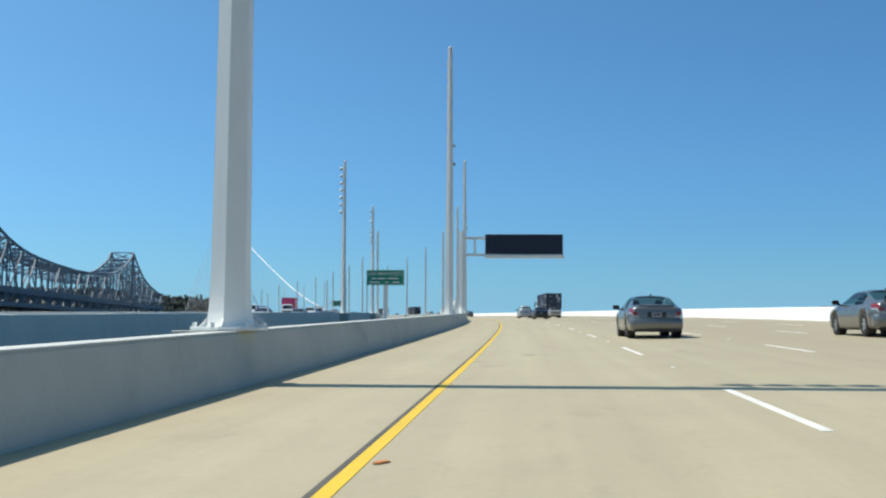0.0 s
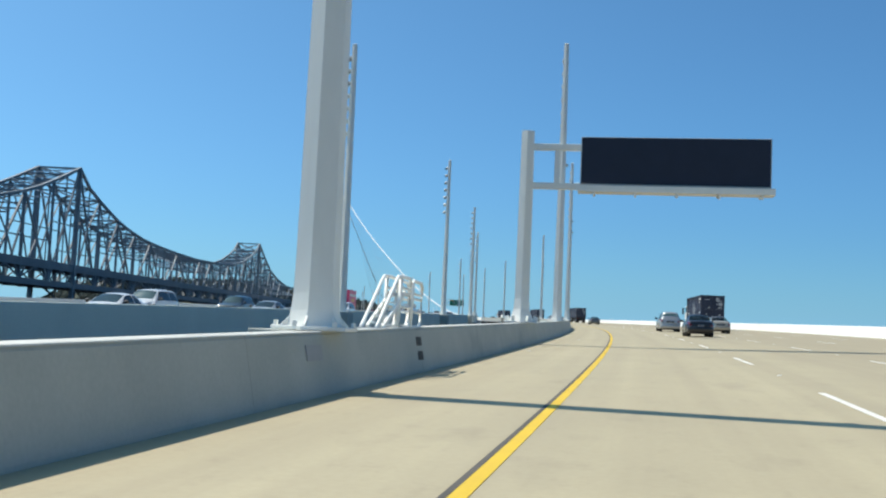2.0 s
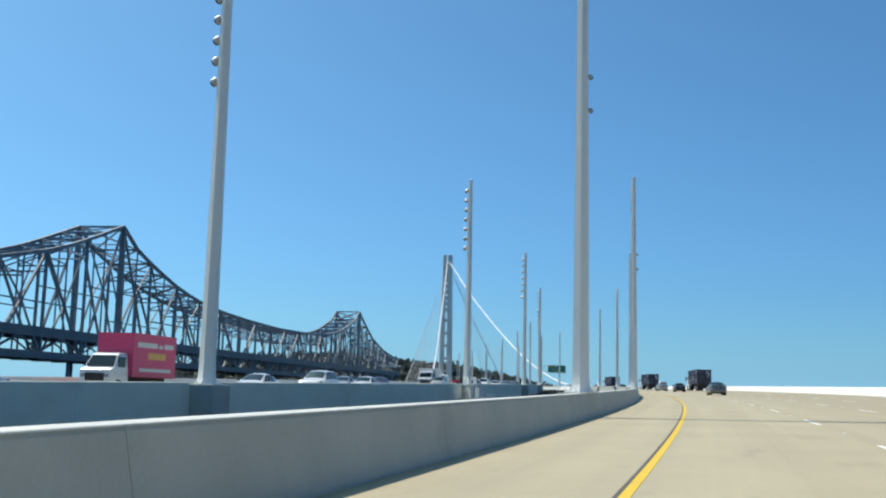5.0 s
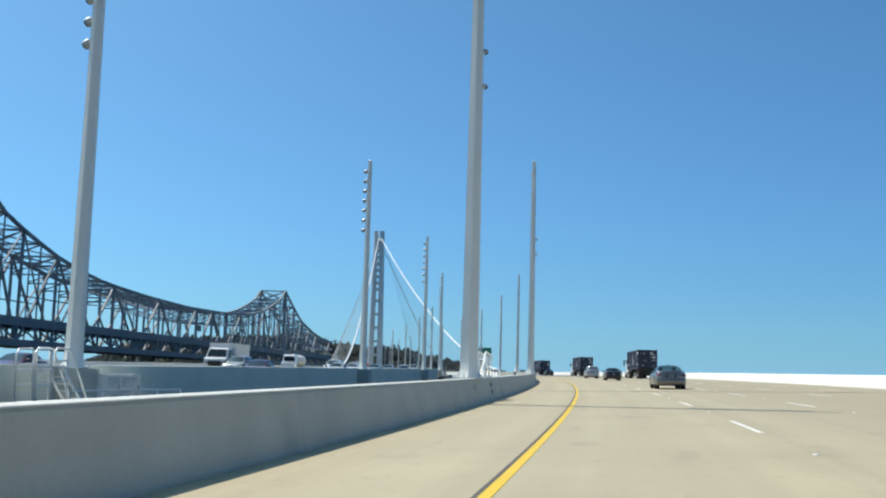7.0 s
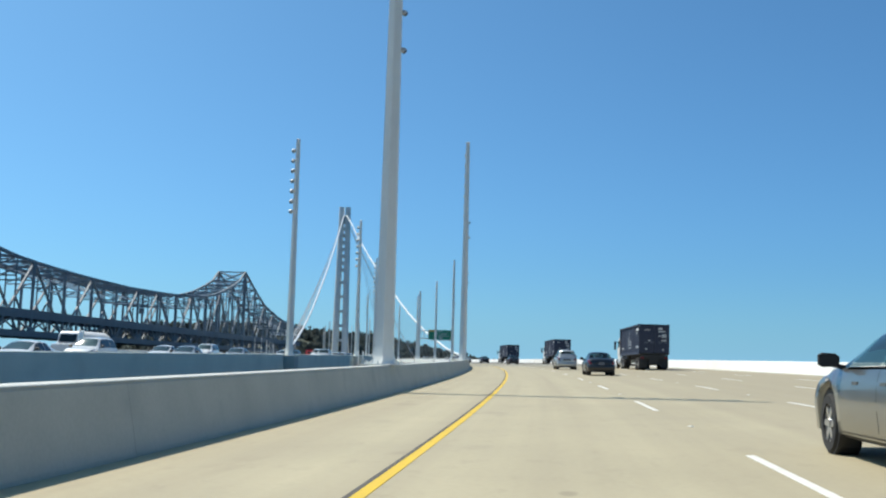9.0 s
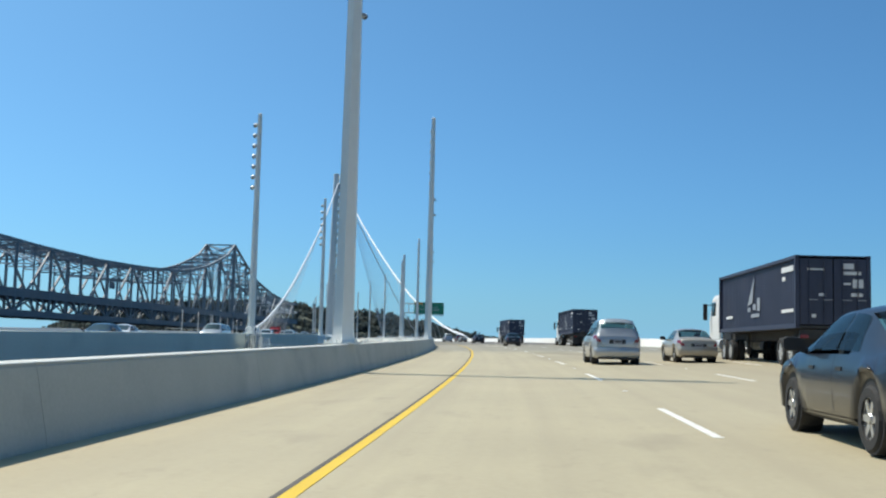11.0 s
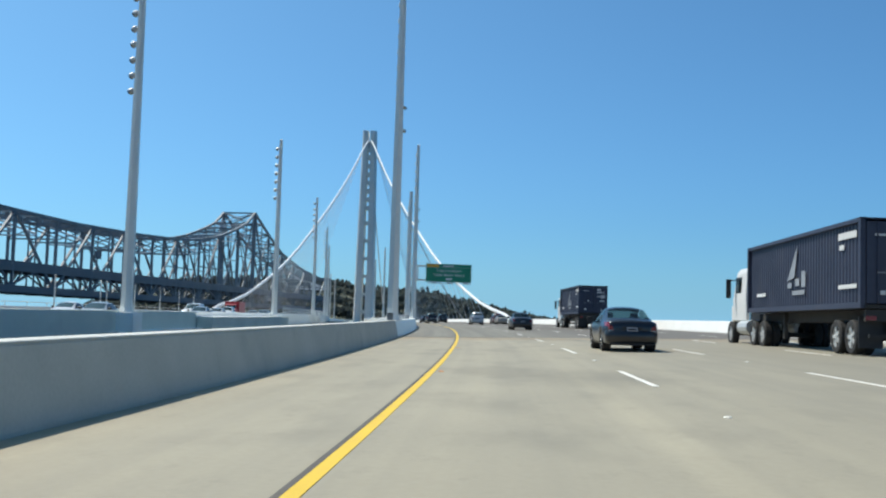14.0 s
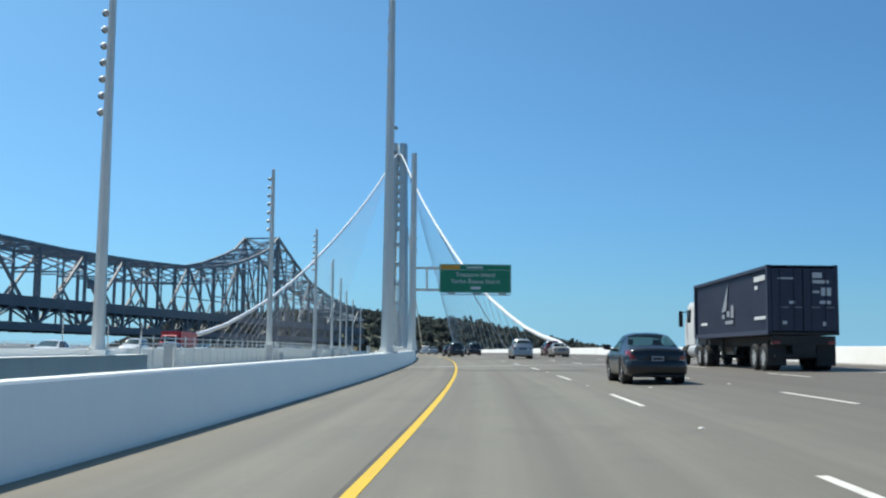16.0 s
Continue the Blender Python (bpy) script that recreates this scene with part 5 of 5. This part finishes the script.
            for ya, lean in ((pillar, 0.0), (y3 - 0.02, 0.0)):
                part("door_seam", skin.patch(ya - 0.006, ya + 0.006, 1.2, 4.0, s, 0.002, 1, 5), M_TRIM, th)
            part("sill_trim", skin.patch(axles[0] + r + 0.1, axles[1] - r - 0.1, 0.2, 1.05, s, 0.004, 5, 2), M_TRIM, th)
        lens = part("tail_light", skin.patch(a + 0.012, a + 0.30, 3.2, 4.0, s, 0.007, 5, 4, 0.0, 0.10), M_TAIL, th, "red tail light", smooth=True)
        xa, xb = Wd / 2 * 0.60, Wd / 2 * 0.825
        part("rear_lens", Shape().rings([[(s * x, y, z) for x, z in ((xa + 0.05, deck - 0.31), (xb, deck - 0.31), (xb, deck - 0.2), (xa + 0.09, deck - 0.2))] for y in (a + 0.05, a - 0.008)]), M_TAIL, lens)
        part("reversing_lens", Shape().rings([[(s * x, y, z) for x, z in ((xa, deck - 0.40), (xb, deck - 0.40), (xb, deck - 0.314), (xa + 0.045, deck - 0.314))] for y in (a + 0.05, a - 0.008)]), M_CLEAR, lens)
        if chrome:
            part("lens_edge", skin.patch(a + 0.012, a + 0.34, 2.85, 3.19, s, 0.007, 5, 2), M_CLEAR, lens, "clear silvery lens edge", smooth=True)
        part("headlight", skin.patch(b - 0.42, b - 0.05, 3.1, 4.2, s, 0.006, 4, 3, 0.0, -0.06), M_CLEAR, th, "clear headlight", smooth=True)
        for ya in axles:
            wheel(th, s * (Wd / 2 - 0.125), ya, r, 0.21)
            if near:
                part("wheel_well", Shape().tube([(s * (Wd / 2 - 0.30), ya, r + 0.02), (s * (Wd / 2 - 0.05), ya, r + 0.02)], r + 0.045, 16), M_TRIM, th)
    bw = Wd / 2 * 0.80
    part("rear_bumper", Shape().rings([[(-bw * k, a - d, z), (bw * k, a - d, z), (1.16 * bw * k, a + 0.16 - d, z), (1.2 * bw * k, a + 0.34, z), (-1.2 * bw * k, a + 0.34, z), (-1.16 * bw * k, a + 0.16 - d, z)] for z, k, d in ((0.25, 0.97, -0.01), (0.31, 0.99, 0.03), (0.46, 1.0, 0.045), (0.58, 0.995, 0.035), (0.63, 0.97, 0.0))]), paint, th, smooth=True)
    part("bumper_skirt", box(-Wd / 2 * 0.78, a + 0.02, 0.2, Wd / 2 * 0.78, a + 0.3, 0.27), M_TRIM, th)
    part("plate_recess", box(-0.30, a - 0.006, deck - 0.37, 0.30, a + 0.05, deck - 0.21), M_TRIM, th)
    part("plate", box(-0.16, a - 0.018, deck - 0.36, 0.16, a - 0.007, deck - 0.225), M_PLATE, th)
    part("plate_bar", box(-0.12, a - 0.024, deck - 0.315, 0.12, a - 0.019, deck - 0.265), M_TRIM, th)
    part("grille", box(-0.5, b - 0.08, 0.40, 0.5, b + 0.012, hood - 0.30), M_TRIM, th)
    part("underbody", box(-Wd / 2 * 0.75, a + 0.25, 0.17, Wd / 2 * 0.75, b - 0.3, 0.30), M_TRIM, th)
    if near:
        part("exhaust", Shape().tube([(0.5, a - 0.01, 0.22), (0.5, a + 0.3, 0.22)], 0.03, 8), M_TRIM, th)
    if spoiler:
        part("boot_lip", Shape().rings([[(x, a + 0.04 + y + 0.5 * abs(x / Wd) ** 2, deck + z) for y, z in ((0.02, 0.012), (0.11, 0.004), (0.10, -0.03), (0.035, -0.012))] for x in [Wd * 0.31 * (k / 6 - 1) for k in range(13)]]), paint, th)
        part("antenna", Shape().rings([[(0.03 * k, y1 + 0.12 + d, roof - 0.02 + z), (-0.03 * k, y1 + 0.12 + d, roof - 0.02 + z), (-0.02 * k, y1 + 0.26 + 0.4 * d, roof - 0.02 + z), (0.02 * k, y1 + 0.26 + 0.4 * d, roof - 0.02 + z)] for z, k, d in ((0, 1, 0), (0.05, 0.25, 0.0))]), M_TRIM, th)
    return th


P_GREY = gloss("grey_metallic_paint", (0.17, 0.178, 0.172), 0.3, 0.55, 0.6)
P_NAVY = gloss("very_dark_blue_paint", (0.009, 0.010, 0.014), 0.3, 0.0, 0.35)
P_BLACK = gloss("black_paint", (0.012, 0.012, 0.013), 0.2, 0, 0.8)
P_SILVER = gloss("silver_paint", (0.42, 0.43, 0.43), 0.3, 0.45, 0.7)
P_WHITE = gloss("white_paint", (0.70, 0.71, 0.71), 0.25, 0, 0.7)
P_MAROON = gloss("maroon_paint", (0.10, 0.012, 0.016), 0.22, 0, 0.8)
P_BEIGE = gloss("beige_paint", (0.40, 0.36, 0.29), 0.3, 0.2, 0.7)
P_PINK = surf("pink_panel_paint", (0.55, 0.05, 0.14), (0.66, 0.07, 0.18), 0.8, 0.45, fine=6)
P_RED = surf("red_panel_paint", (0.38, 0.02, 0.03), (0.48, 0.03, 0.04), 0.8, 0.45, fine=6)
P_BOXWHITE = surf("white_box_body", (0.58, 0.58, 0.56), (0.70, 0.70, 0.68), 0.8, 0.5, fine=5)
P_CONTAINER = surf("navy_container_paint", (0.022, 0.027, 0.05), (0.04, 0.047, 0.08), 0.7, 0.5, 0.1, fine=5, stains=((0.07, 0.06, 0.06), 1.5, (1, 1, 0.5), 0.3))
P_DECAL = surf("grey_decal", (0.22, 0.24, 0.27), (0.32, 0.34, 0.36), 4, 0.5, fine=30)
P_CHASSIS = surf("dusty_chassis", (0.02, 0.02, 0.02), (0.05, 0.047, 0.042), 3, 0.8, fine=20)

SUV = dict(L=4.6, Wd=1.84, belt=1.05, roof=1.72, hood=1.02, deck=1.12, r=0.35, cabin=(-2.2, -1.95, 0.35, 1.1), hatch=True)
SEDAN = dict(spoiler=True, chrome=True, deck=1.02, belt=0.93, cabin=(-1.86, -0.98, 0.30, 1.32), roof=1.41, r=0.335)
SMALL = dict(L=4.4, Wd=1.7, belt=0.87, roof=1.38, hood=0.82, deck=0.95, r=0.3, cabin=(-1.5, -0.72, 0.3, 1.2), axles=(-1.3, 1.28))


def ahead(s, o):
    return stand(s, o, 0.004)


def oncoming(s, o):
    return stand(s, o, 0.004, math.pi)


# near carriageway: s is the middle of the car
for s, o in ((36.0, -5.4), (249.0, -5.5)):
    car("sedan", "grey metallic four-door sedan seen from behind on the tan deck", "car", P_GREY, ahead(s, o), group="traffic on the near deck", **SEDAN)
car("sedan", "grey metallic sedan beside the bright outer parapet", "car", P_GREY, ahead(33.0, -12.1), group="traffic on the near deck", **SEDAN)
for s in (120.2, 301.0, 402.5, 452.0):
    car("sedan", "dark navy older four-door sedan in the second lane", "car", P_NAVY, ahead(s, -5.5), group="traffic on the near deck", **SMALL)
for s in (146.0, 331.0, 512.5):
    car("hatchback", "silver sport utility wagon far ahead in the second lane", "car", P_SILVER, ahead(s, -5.6 if s < 500 else -6.2), group="traffic on the near deck", **SUV)
for s in (141.0, 334.0, 523.0):
    car("sedan", "silver beige sedan far ahead in the third lane", "car", P_BEIGE, ahead(s, -9.2 if s < 500 else -10.9), group="traffic on the near deck", **SMALL)
car("hatchback", "maroon wagon far ahead in the fourth lane", "car", P_MAROON, ahead(543, -12.8), group="traffic on the near deck", **SUV)
for s, o, p, kw, lb in ((546, -1.9, P_BLACK, SUV, "black sport utility wagon in the inner lane"), (561, -1.8, P_NAVY, SMALL, "dark sedan in the inner lane"), (566, -5.5, P_BLACK, SUV, "black sport utility wagon in the second lane"),
                        (590, -5.4, P_NAVY, SMALL, "dark navy sedan following the curve"), (612, -1.8, P_SILVER, SMALL, "silver sedan far along the inner lane"), (640, -1.9, P_WHITE, SUV, "white wagon far along the inner lane"),
                        (668, -5.5, P_BLACK, SMALL, "black sedan far along the second lane"), (700, -1.8, P_BLACK, SUV, "black wagon far along the inner lane"), (735, -5.5, P_SILVER, SMALL, "silver sedan near the tower")):
    car("sedan" if kw is SMALL else "hatchback", lb, "car", p, ahead(s, o), group="traffic on the near deck", **kw)


def lorry(m, label):
    """Container lorry; y forward, origin on the ground under the container's rear."""
    th = thing("container_truck", label, "truck", "container trucks", m=m)
    Lc, w, z0, z1 = 12.2, 1.22, 1.32, 3.87
    # corrugated side walls
    for s in (1, -1):
        prof = []
        n = 44
        for k in range(n):
            y = 0.12 + (Lc - 0.24) * k / n
            d = (Lc - 0.24) / n
            prof += [(y, 0.0), (y + d * 0.3, 0.0), (y + d * 0.5, -0.035), (y + d * 0.8, -0.035)]
        prof.append((Lc - 0.12, 0.0))
        part("side_wall", Shape().rings([[(s * (w - 0.03 + q), y, z) for y, q in prof] for z in (z0 + 0.16, z1 - 0.12)] , False, False), P_CONTAINER, th)
        part("bottom_rail", box(s * w - 0.06, 0, z0, s * w + 0.06, Lc, z0 + 0.17), P_CONTAINER, th)
        part("top_rail", box(s * w - 0.06, 0, z1 - 0.12, s * w + 0.06, Lc, z1), P_CONTAINER, th)
        for y in (0, Lc - 0.16):
            part("corner_post", box(s * w - 0.08, y, z0 + 0.003, s * w + 0.064, y + 0.16, z1 + 0.003), P_CONTAINER, th)
        x = s * (w + 0.004)
        tri = [(x, 7.1, 2.35), (x, 6.3, 2.45), (x, 6.15, 2.9), (x, 6.0, 3.5)]
        part("decal", Shape().rings([tri, [(x + s * 0.004, p[1], p[2]) for p in tri]]), P_DECAL, th, "pale plain angular emblem")
        part("decal", box(x, 5.1, 2.1, x + s * 0.004, 5.55, 2.62), P_DECAL, th)
        part("decal", box(x, 5.75, 2.15, x + s * 0.004, 6.2, 2.4), P_DECAL, th)
        part("decal", box(x, 6.6, 2.1, x + s * 0.004, 7.05, 2.28), P_DECAL, th)
        part("decal", box(x, 5.2, 1.85, x + s * 0.004, 6.5, 2.0), P_DECAL, th)
        part("lettering_bar", box(x, 0.5, 3.35, x + s * 0.004, 2.0, 3.55), P_BOXWHITE, th)
        part("lettering_bar", box(x, 1.5, 3.05, x + s * 0.004, 1.9, 3.2), P_BOXWHITE, th)
        part("lettering_bar", box(x, 0.5, 1.9, x + s * 0.004, 2.0, 2.02), P_BOXWHITE, th)
        part("lettering_bar", box(x, 9.8, 1.9, x + s * 0.004, 11.0, 2.02), P_BOXWHITE, th)
    part("roof", box(-w, 0, z1 - 0.05, w, Lc, z1 - 0.01), P_CONTAINER, th)
    part("front_wall", box(-w, Lc - 0.06, z0, w, Lc - 0.02, z1 - 0.05), P_CONTAINER, th)
    part("floor", box(-w, 0, z0, w, Lc, z0 + 0.1), P_CHASSIS, th)
    for s in (1, -1):
        a, b = (0.02, w - 0.09) if s > 0 else (-w + 0.09, -0.02)
        door = part("rear_door", box(a, 0.0, z0 + 0.14, b, 0.05, z1 - 0.12), P_CONTAINER, th)
        for q in (0.27, 0.73):
            x = a + (b - a) * q
            part("lock_rod", Shape().tube([(x, -0.03, z0 + 0.12), (x, -0.03, z1 - 0.1)], 0.022, 6), P_CONTAINER, door)
            part("rod_handle", Shape().beam((x - 0.02, -0.05, z0 + 1.0), (x + 0.28, -0.05, z0 + 1.0), 0.03), P_DECAL, door)
    for x0, x1, zz, t in ((0.35, 0.7, 3.4, 0.2), (0.35, 0.95, 3.2, 0.12), (0.66, 1.02, 2.75, 0.3), (0.35, 0.6, 2.85, 0.08), (0.6, 1.0, 2.45, 0.12), (-0.9, -0.3, 3.35, 0.06), (-0.5, -0.28, 2.45, 0.1), (-0.75, -0.6, 1.7, 0.12), (0.7, 0.85, 1.65, 0.15)):
        part("lettering_bar", box(x0, -0.012, zz, x1, -0.004, zz + t), P_BOXWHITE, th)
    # chassis, axles, guards
    for s in (1, -1):
        part("chassis_rail", box(s * 0.5 - 0.08, 0.1, 0.95, s * 0.5 + 0.08, Lc + 2.0, 1.3), P_CHASSIS, th)
        part("mudflap", box(s * 0.9 - 0.34, 0.30, 0.2, s * 0.9 + 0.34, 0.33, 1.1), M_TRIM, th)
        part("tail_light", box(s * 1.0 - 0.14, -0.02, 0.98, s * 1.0 + 0.14, 0.05, 1.1), M_TAIL, th)
        part("landing_leg", box(s * 0.8 - 0.07, 8.6, 0.35, s * 0.8 + 0.07, 8.75, 1.3), P_CHASSIS, th)
        for y in (1.0, 2.25, 10.3, 11.6):
            for x in (0.78, 1.08):
                wheel(th, s * x, y, 0.5, 0.27, P_CHASSIS if x < 1 else M_GALV, 5)
        wheel(th, s * 1.05, 15.3, 0.5, 0.28, M_GALV, 5)
    part("crossmember", box(-1.15, 0.02, 0.95, 1.15, 0.14, 1.28), P_CHASSIS, th)
    part("bogie_frame", box(-0.62, 0.4, 0.48, 0.62, 2.9, 0.96), P_CHASSIS, th)
    part("plate_panel", box(-0.42, -0.005, 0.62, 0.42, 0.05, 0.95), P_CHASSIS, th)
    part("under_guard", box(-1.05, 0.0, 0.5, 1.05, 0.08, 0.6), P_CHASSIS, th)
    for y in (1.0, 2.25, 10.3, 11.6, 15.3):
        part("axle", Shape().tube([(-0.95, y, 0.5), (0.95, y, 0.5)], 0.09, 8), P_CHASSIS, th)
    cab = part("cab", Shape().rings([[(x, y, z) for x, y in ((-1.15 * k, Lc + 0.75), (1.15 * k, Lc + 0.75), (1.15 * k, f), (0.9 * k, f + 0.2), (-0.9 * k, f + 0.2), (-1.15 * k, f))] for z, k, f in ((1.0, 0.98, Lc + 2.9), (1.9, 1.0, Lc + 2.9), (2.1, 1.0, Lc + 2.75), (2.95, 0.96, Lc + 2.4), (3.15, 0.9, Lc + 2.1))]), P_BOXWHITE, th, "white tractor cab", bevel=0.05)
    part("bonnet", Shape().rings([[(x * k, y, z) for x, y in ((-1.0, Lc + 2.9), (1.0, Lc + 2.9), (0.85, Lc + 4.3), (-0.85, Lc + 4.3))] for z, k in ((0.7, 1.0), (1.6, 1.0), (1.85, 0.85))]), P_BOXWHITE, th, bevel=0.06)
    part("windshield", box(-0.85, Lc + 2.62, 2.15, 0.85, Lc + 2.8, 2.85), M_GLASS, cab)
    for s in (1, -1):
        part("side_window", box(s * 1.12 - 0.03, Lc + 1.5, 2.15, s * 1.12 + 0.04, Lc + 2.4, 2.8), M_GLASS, cab)
        part("mirror", box(s * 1.42 - 0.1, Lc + 2.5, 1.95, s * 1.42 + 0.1, Lc + 2.6, 2.75), M_TRIM, th, "tall black door mirror", bevel=0.02)
        part("mirror_arm", Shape().beam((s * 1.1, Lc + 2.5, 2.7), (s * 1.4, Lc + 2.55, 2.7), 0.04), M_TRIM, th)
        part("exhaust_stack", Shape().tube([(s * 1.0, Lc + 0.6, 1.0), (s * 1.0, Lc + 0.6, 3.6)], 0.07, 8), M_CHROME, th)
        part("fuel_tank", Shape().tube([(s * 0.95, Lc + 0.3, 0.75), (s * 0.95, Lc + 1.8, 0.75)], 0.3, 12), M_GALV, th)
    return th


for s, lb in ((170.0, "dark container truck far ahead near the outer lanes"), (326.5, "dark navy container truck with white cab in an outer lane"), (398.0, "dark navy container truck with pale emblem on the grey deck"), (460.6, "dark navy corrugated container truck with pale emblem and white cab")):
    lorry(ahead(s, -12.75), lb)


def box_truck(m, body, label, cab=P_WHITE, long=5.4, bars=None, top=3.55):
    """Delivery truck facing forward along y, origin on the ground at mid length."""
    th = thing("box_truck", label, "truck", "trucks on the far deck", m=m)
    y0 = -long / 2 - 0.9
    part("cargo_box", box(-1.2, y0, 0.95, 1.2, y0 + long, top), body, th, bevel=0.03)
    part("roof_edge", box(-1.22, y0 - 0.01, top - 0.05, 1.22, y0 + long + 0.01, top + 0.03), body, th)
    c = part("cab", Shape().rings([[(x, y, z) for x, y in ((-1.0 * k, y0 + long + 0.08), (1.0 * k, y0 + long + 0.08), (1.0 * k, f), (-1.0 * k, f))] for z, k, f in ((0.55, 1.0, y0 + long + 2.1), (1.35, 1.0, y0 + long + 2.05), (1.5, 0.97, y0 + long + 1.6), (2.25, 0.88, y0 + long + 1.05), (2.35, 0.8, y0 + long + 0.8))]), cab, th, bevel=0.05)
    part("windshield", quad_panel([(0.95, y0 + long + 1.62, 1.52), (-0.95, y0 + long + 1.62, 1.52), (-0.86, y0 + long + 1.08, 2.22), (0.86, y0 + long + 1.08, 2.22)], 0.1, 0.02), M_GLASS, c)
    part("grille", box(-0.6, y0 + long + 2.05, 0.7, 0.6, y0 + long + 2.12, 1.15), M_TRIM, c)
    part("chassis", box(-0.5, y0, 0.5, 0.5, y0 + long + 1.9, 0.95), P_CHASSIS, th)
    for s in (1, -1):
        part("side_window", box(s * 0.96 - 0.03, y0 + long + 0.45, 1.5, s * 0.96 + 0.03, y0 + long + 1.25, 2.1), M_GLASS, c)
        part("headlight", box(s * 0.75 - 0.13, y0 + long + 2.04, 0.9, s * 0.75 + 0.13, y0 + long + 2.13, 1.1), M_CLEAR, c)
        for y in (y0 + 1.3, y0 + long + 1.2):
            wheel(th, s * 0.93, y, 0.4, 0.26, M_GALV, 5)
        for b in bars or ():
            part("lettering_bar", box(s * 1.205 - 0.004, y0 + b[0], b[2], s * 1.205 + 0.004, y0 + b[1], b[3]), b[4], th)
    return th


M_LETTER = gloss("pale_letter_paint", (0.62, 0.63, 0.62), 0.4)
M_LETTERY = gloss("amber_letter_paint", (0.70, 0.38, 0.08), 0.4)
PINKBARS = ((0.4, 1.6, 2.75, 3.05, M_LETTER), (1.8, 2.3, 2.75, 2.95, M_LETTER), (2.5, 4.9, 2.75, 3.05, M_LETTER), (1.4, 3.6, 2.05, 2.45, M_LETTERY), (0.6, 4.6, 1.3, 1.5, M_LETTER))
# far carriageway: traffic comes the other way
box_truck(oncoming(190.5, 33.0), P_PINK, "bright pink box truck with pale lettering bars on the far deck", bars=PINKBARS)
box_truck(oncoming(277.0, 31.0), P_BOXWHITE, "plain white box truck on the far deck", long=4.6, top=2.75)
box_truck(oncoming(551.0, 32.0), P_RED, "red box truck on the far deck", P_RED, 9.5, top=2.75)
FAR = ((96, 22.0, SMALL, P_WHITE), (107, 25.5, SUV, P_WHITE), (118, 22.2, SMALL, P_SILVER), (131, 29.0, SUV, P_BLACK), (153.5, 25.5, SUV, P_WHITE), (170, 29.2, SMALL, P_SILVER),
       (193, 25.6, SMALL, P_WHITE), (204.5, 25.5, SUV, P_WHITE), (217.5, 25.6, SMALL, P_WHITE), (223.5, 29.2, SMALL, P_SILVER), (236, 29.0, SMALL, P_MAROON), (256, 22.0, SMALL, P_MAROON), (274, 29.0, SUV, P_SILVER),
       (285, 22.3, SMALL, P_WHITE), (300.5, 25.5, SUV, P_WHITE), (309.5, 22.2, SMALL, P_SILVER), (315, 25.6, SMALL, P_WHITE), (324, 22.2, SMALL, P_SILVER), (340, 29.0, SUV, P_WHITE), (352, 22.3, SMALL, P_BLACK),
       (366, 25.6, SMALL, P_WHITE), (381, 22.3, SUV, P_SILVER), (393.5, 24.5, SUV, P_WHITE), (410, 22.2, SMALL, P_WHITE), (421.5, 25.6, SUV, P_BLACK), (433, 22.2, SMALL, P_SILVER), (447, 29.0, SMALL, P_WHITE),
       (462, 22.3, SMALL, P_SILVER), (475, 25.6, SUV, P_WHITE), (488.5, 25.6, SMALL, P_WHITE), (505, 22.3, SMALL, P_SILVER), (519, 29.0, SUV, P_WHITE), (550, 28.8, SMALL, P_SILVER), (566, 22.3, SUV, P_BLACK), (584, 25.6, SMALL, P_WHITE), (607, 22.3, SMALL, P_SILVER), (631, 25.6, SUV, P_WHITE))
TONE = {P_WHITE.name: "white", P_SILVER.name: "silver", P_BLACK.name: "black", P_MAROON.name: "maroon"}
for s, o, kw, p in FAR:
    kind_name = "van" if kw is SUV else "sedan"
    car(kind_name, TONE[p.name] + (" sport utility wagon" if kw is SUV else " sedan") + " facing east on the far carriageway", "car", p, oncoming(s, o), group="traffic on the far deck", near=False, **kw)


def tanker(m):
    th = thing("tanker_truck", "white tractor with a rounded pale tank on the far deck", "truck", "trucks on the far deck", m=m)
    part("tank", Shape().rings([[(1.15 * k * math.cos(2 * math.pi * j / 16), y, 2.1 + 1.0 * k * math.sin(2 * math.pi * j / 16)) for j in range(16)] for y, k in ((-6.0, 0.55), (-5.7, 0.9), (-5.3, 1.0), (1.6, 1.0), (2.0, 0.9), (2.2, 0.55))]), P_BOXWHITE, th, smooth=True)
    c = part("cab", Shape().rings([[(x, y, z) for x, y in ((-1.15 * k, 2.6), (1.15 * k, 2.6), (1.15 * k, f), (-1.15 * k, f))] for z, k, f in ((0.7, 1.0, 5.6), (1.6, 1.0, 5.5), (1.75, 0.98, 4.2), (2.8, 0.9, 3.8), (3.0, 0.85, 3.5))]), P_WHITE, th, bevel=0.05)
    part("windshield", quad_panel([(1.05, 4.22, 1.8), (-1.05, 4.22, 1.8), (-0.95, 3.85, 2.7), (0.95, 3.85, 2.7)], 0.1, 0.02), M_GLASS, c)
    part("chassis", box(-0.5, -6.0, 0.7, 0.5, 5.3, 1.1), P_CHASSIS, th)
    for s in (1, -1):
        part("exhaust_stack", Shape().tube([(s * 1.0, 2.5, 1.0), (s * 1.0, 2.5, 3.4)], 0.07, 8), M_CHROME, th)
        for y in (-5.0, -3.8, 1.6, 2.8, 4.9):
            wheel(th, s * 1.0, y, 0.5, 0.3, M_GALV, 5)


tanker(oncoming(322.0, 34.6) @ Matrix.Scale(0.76, 4))
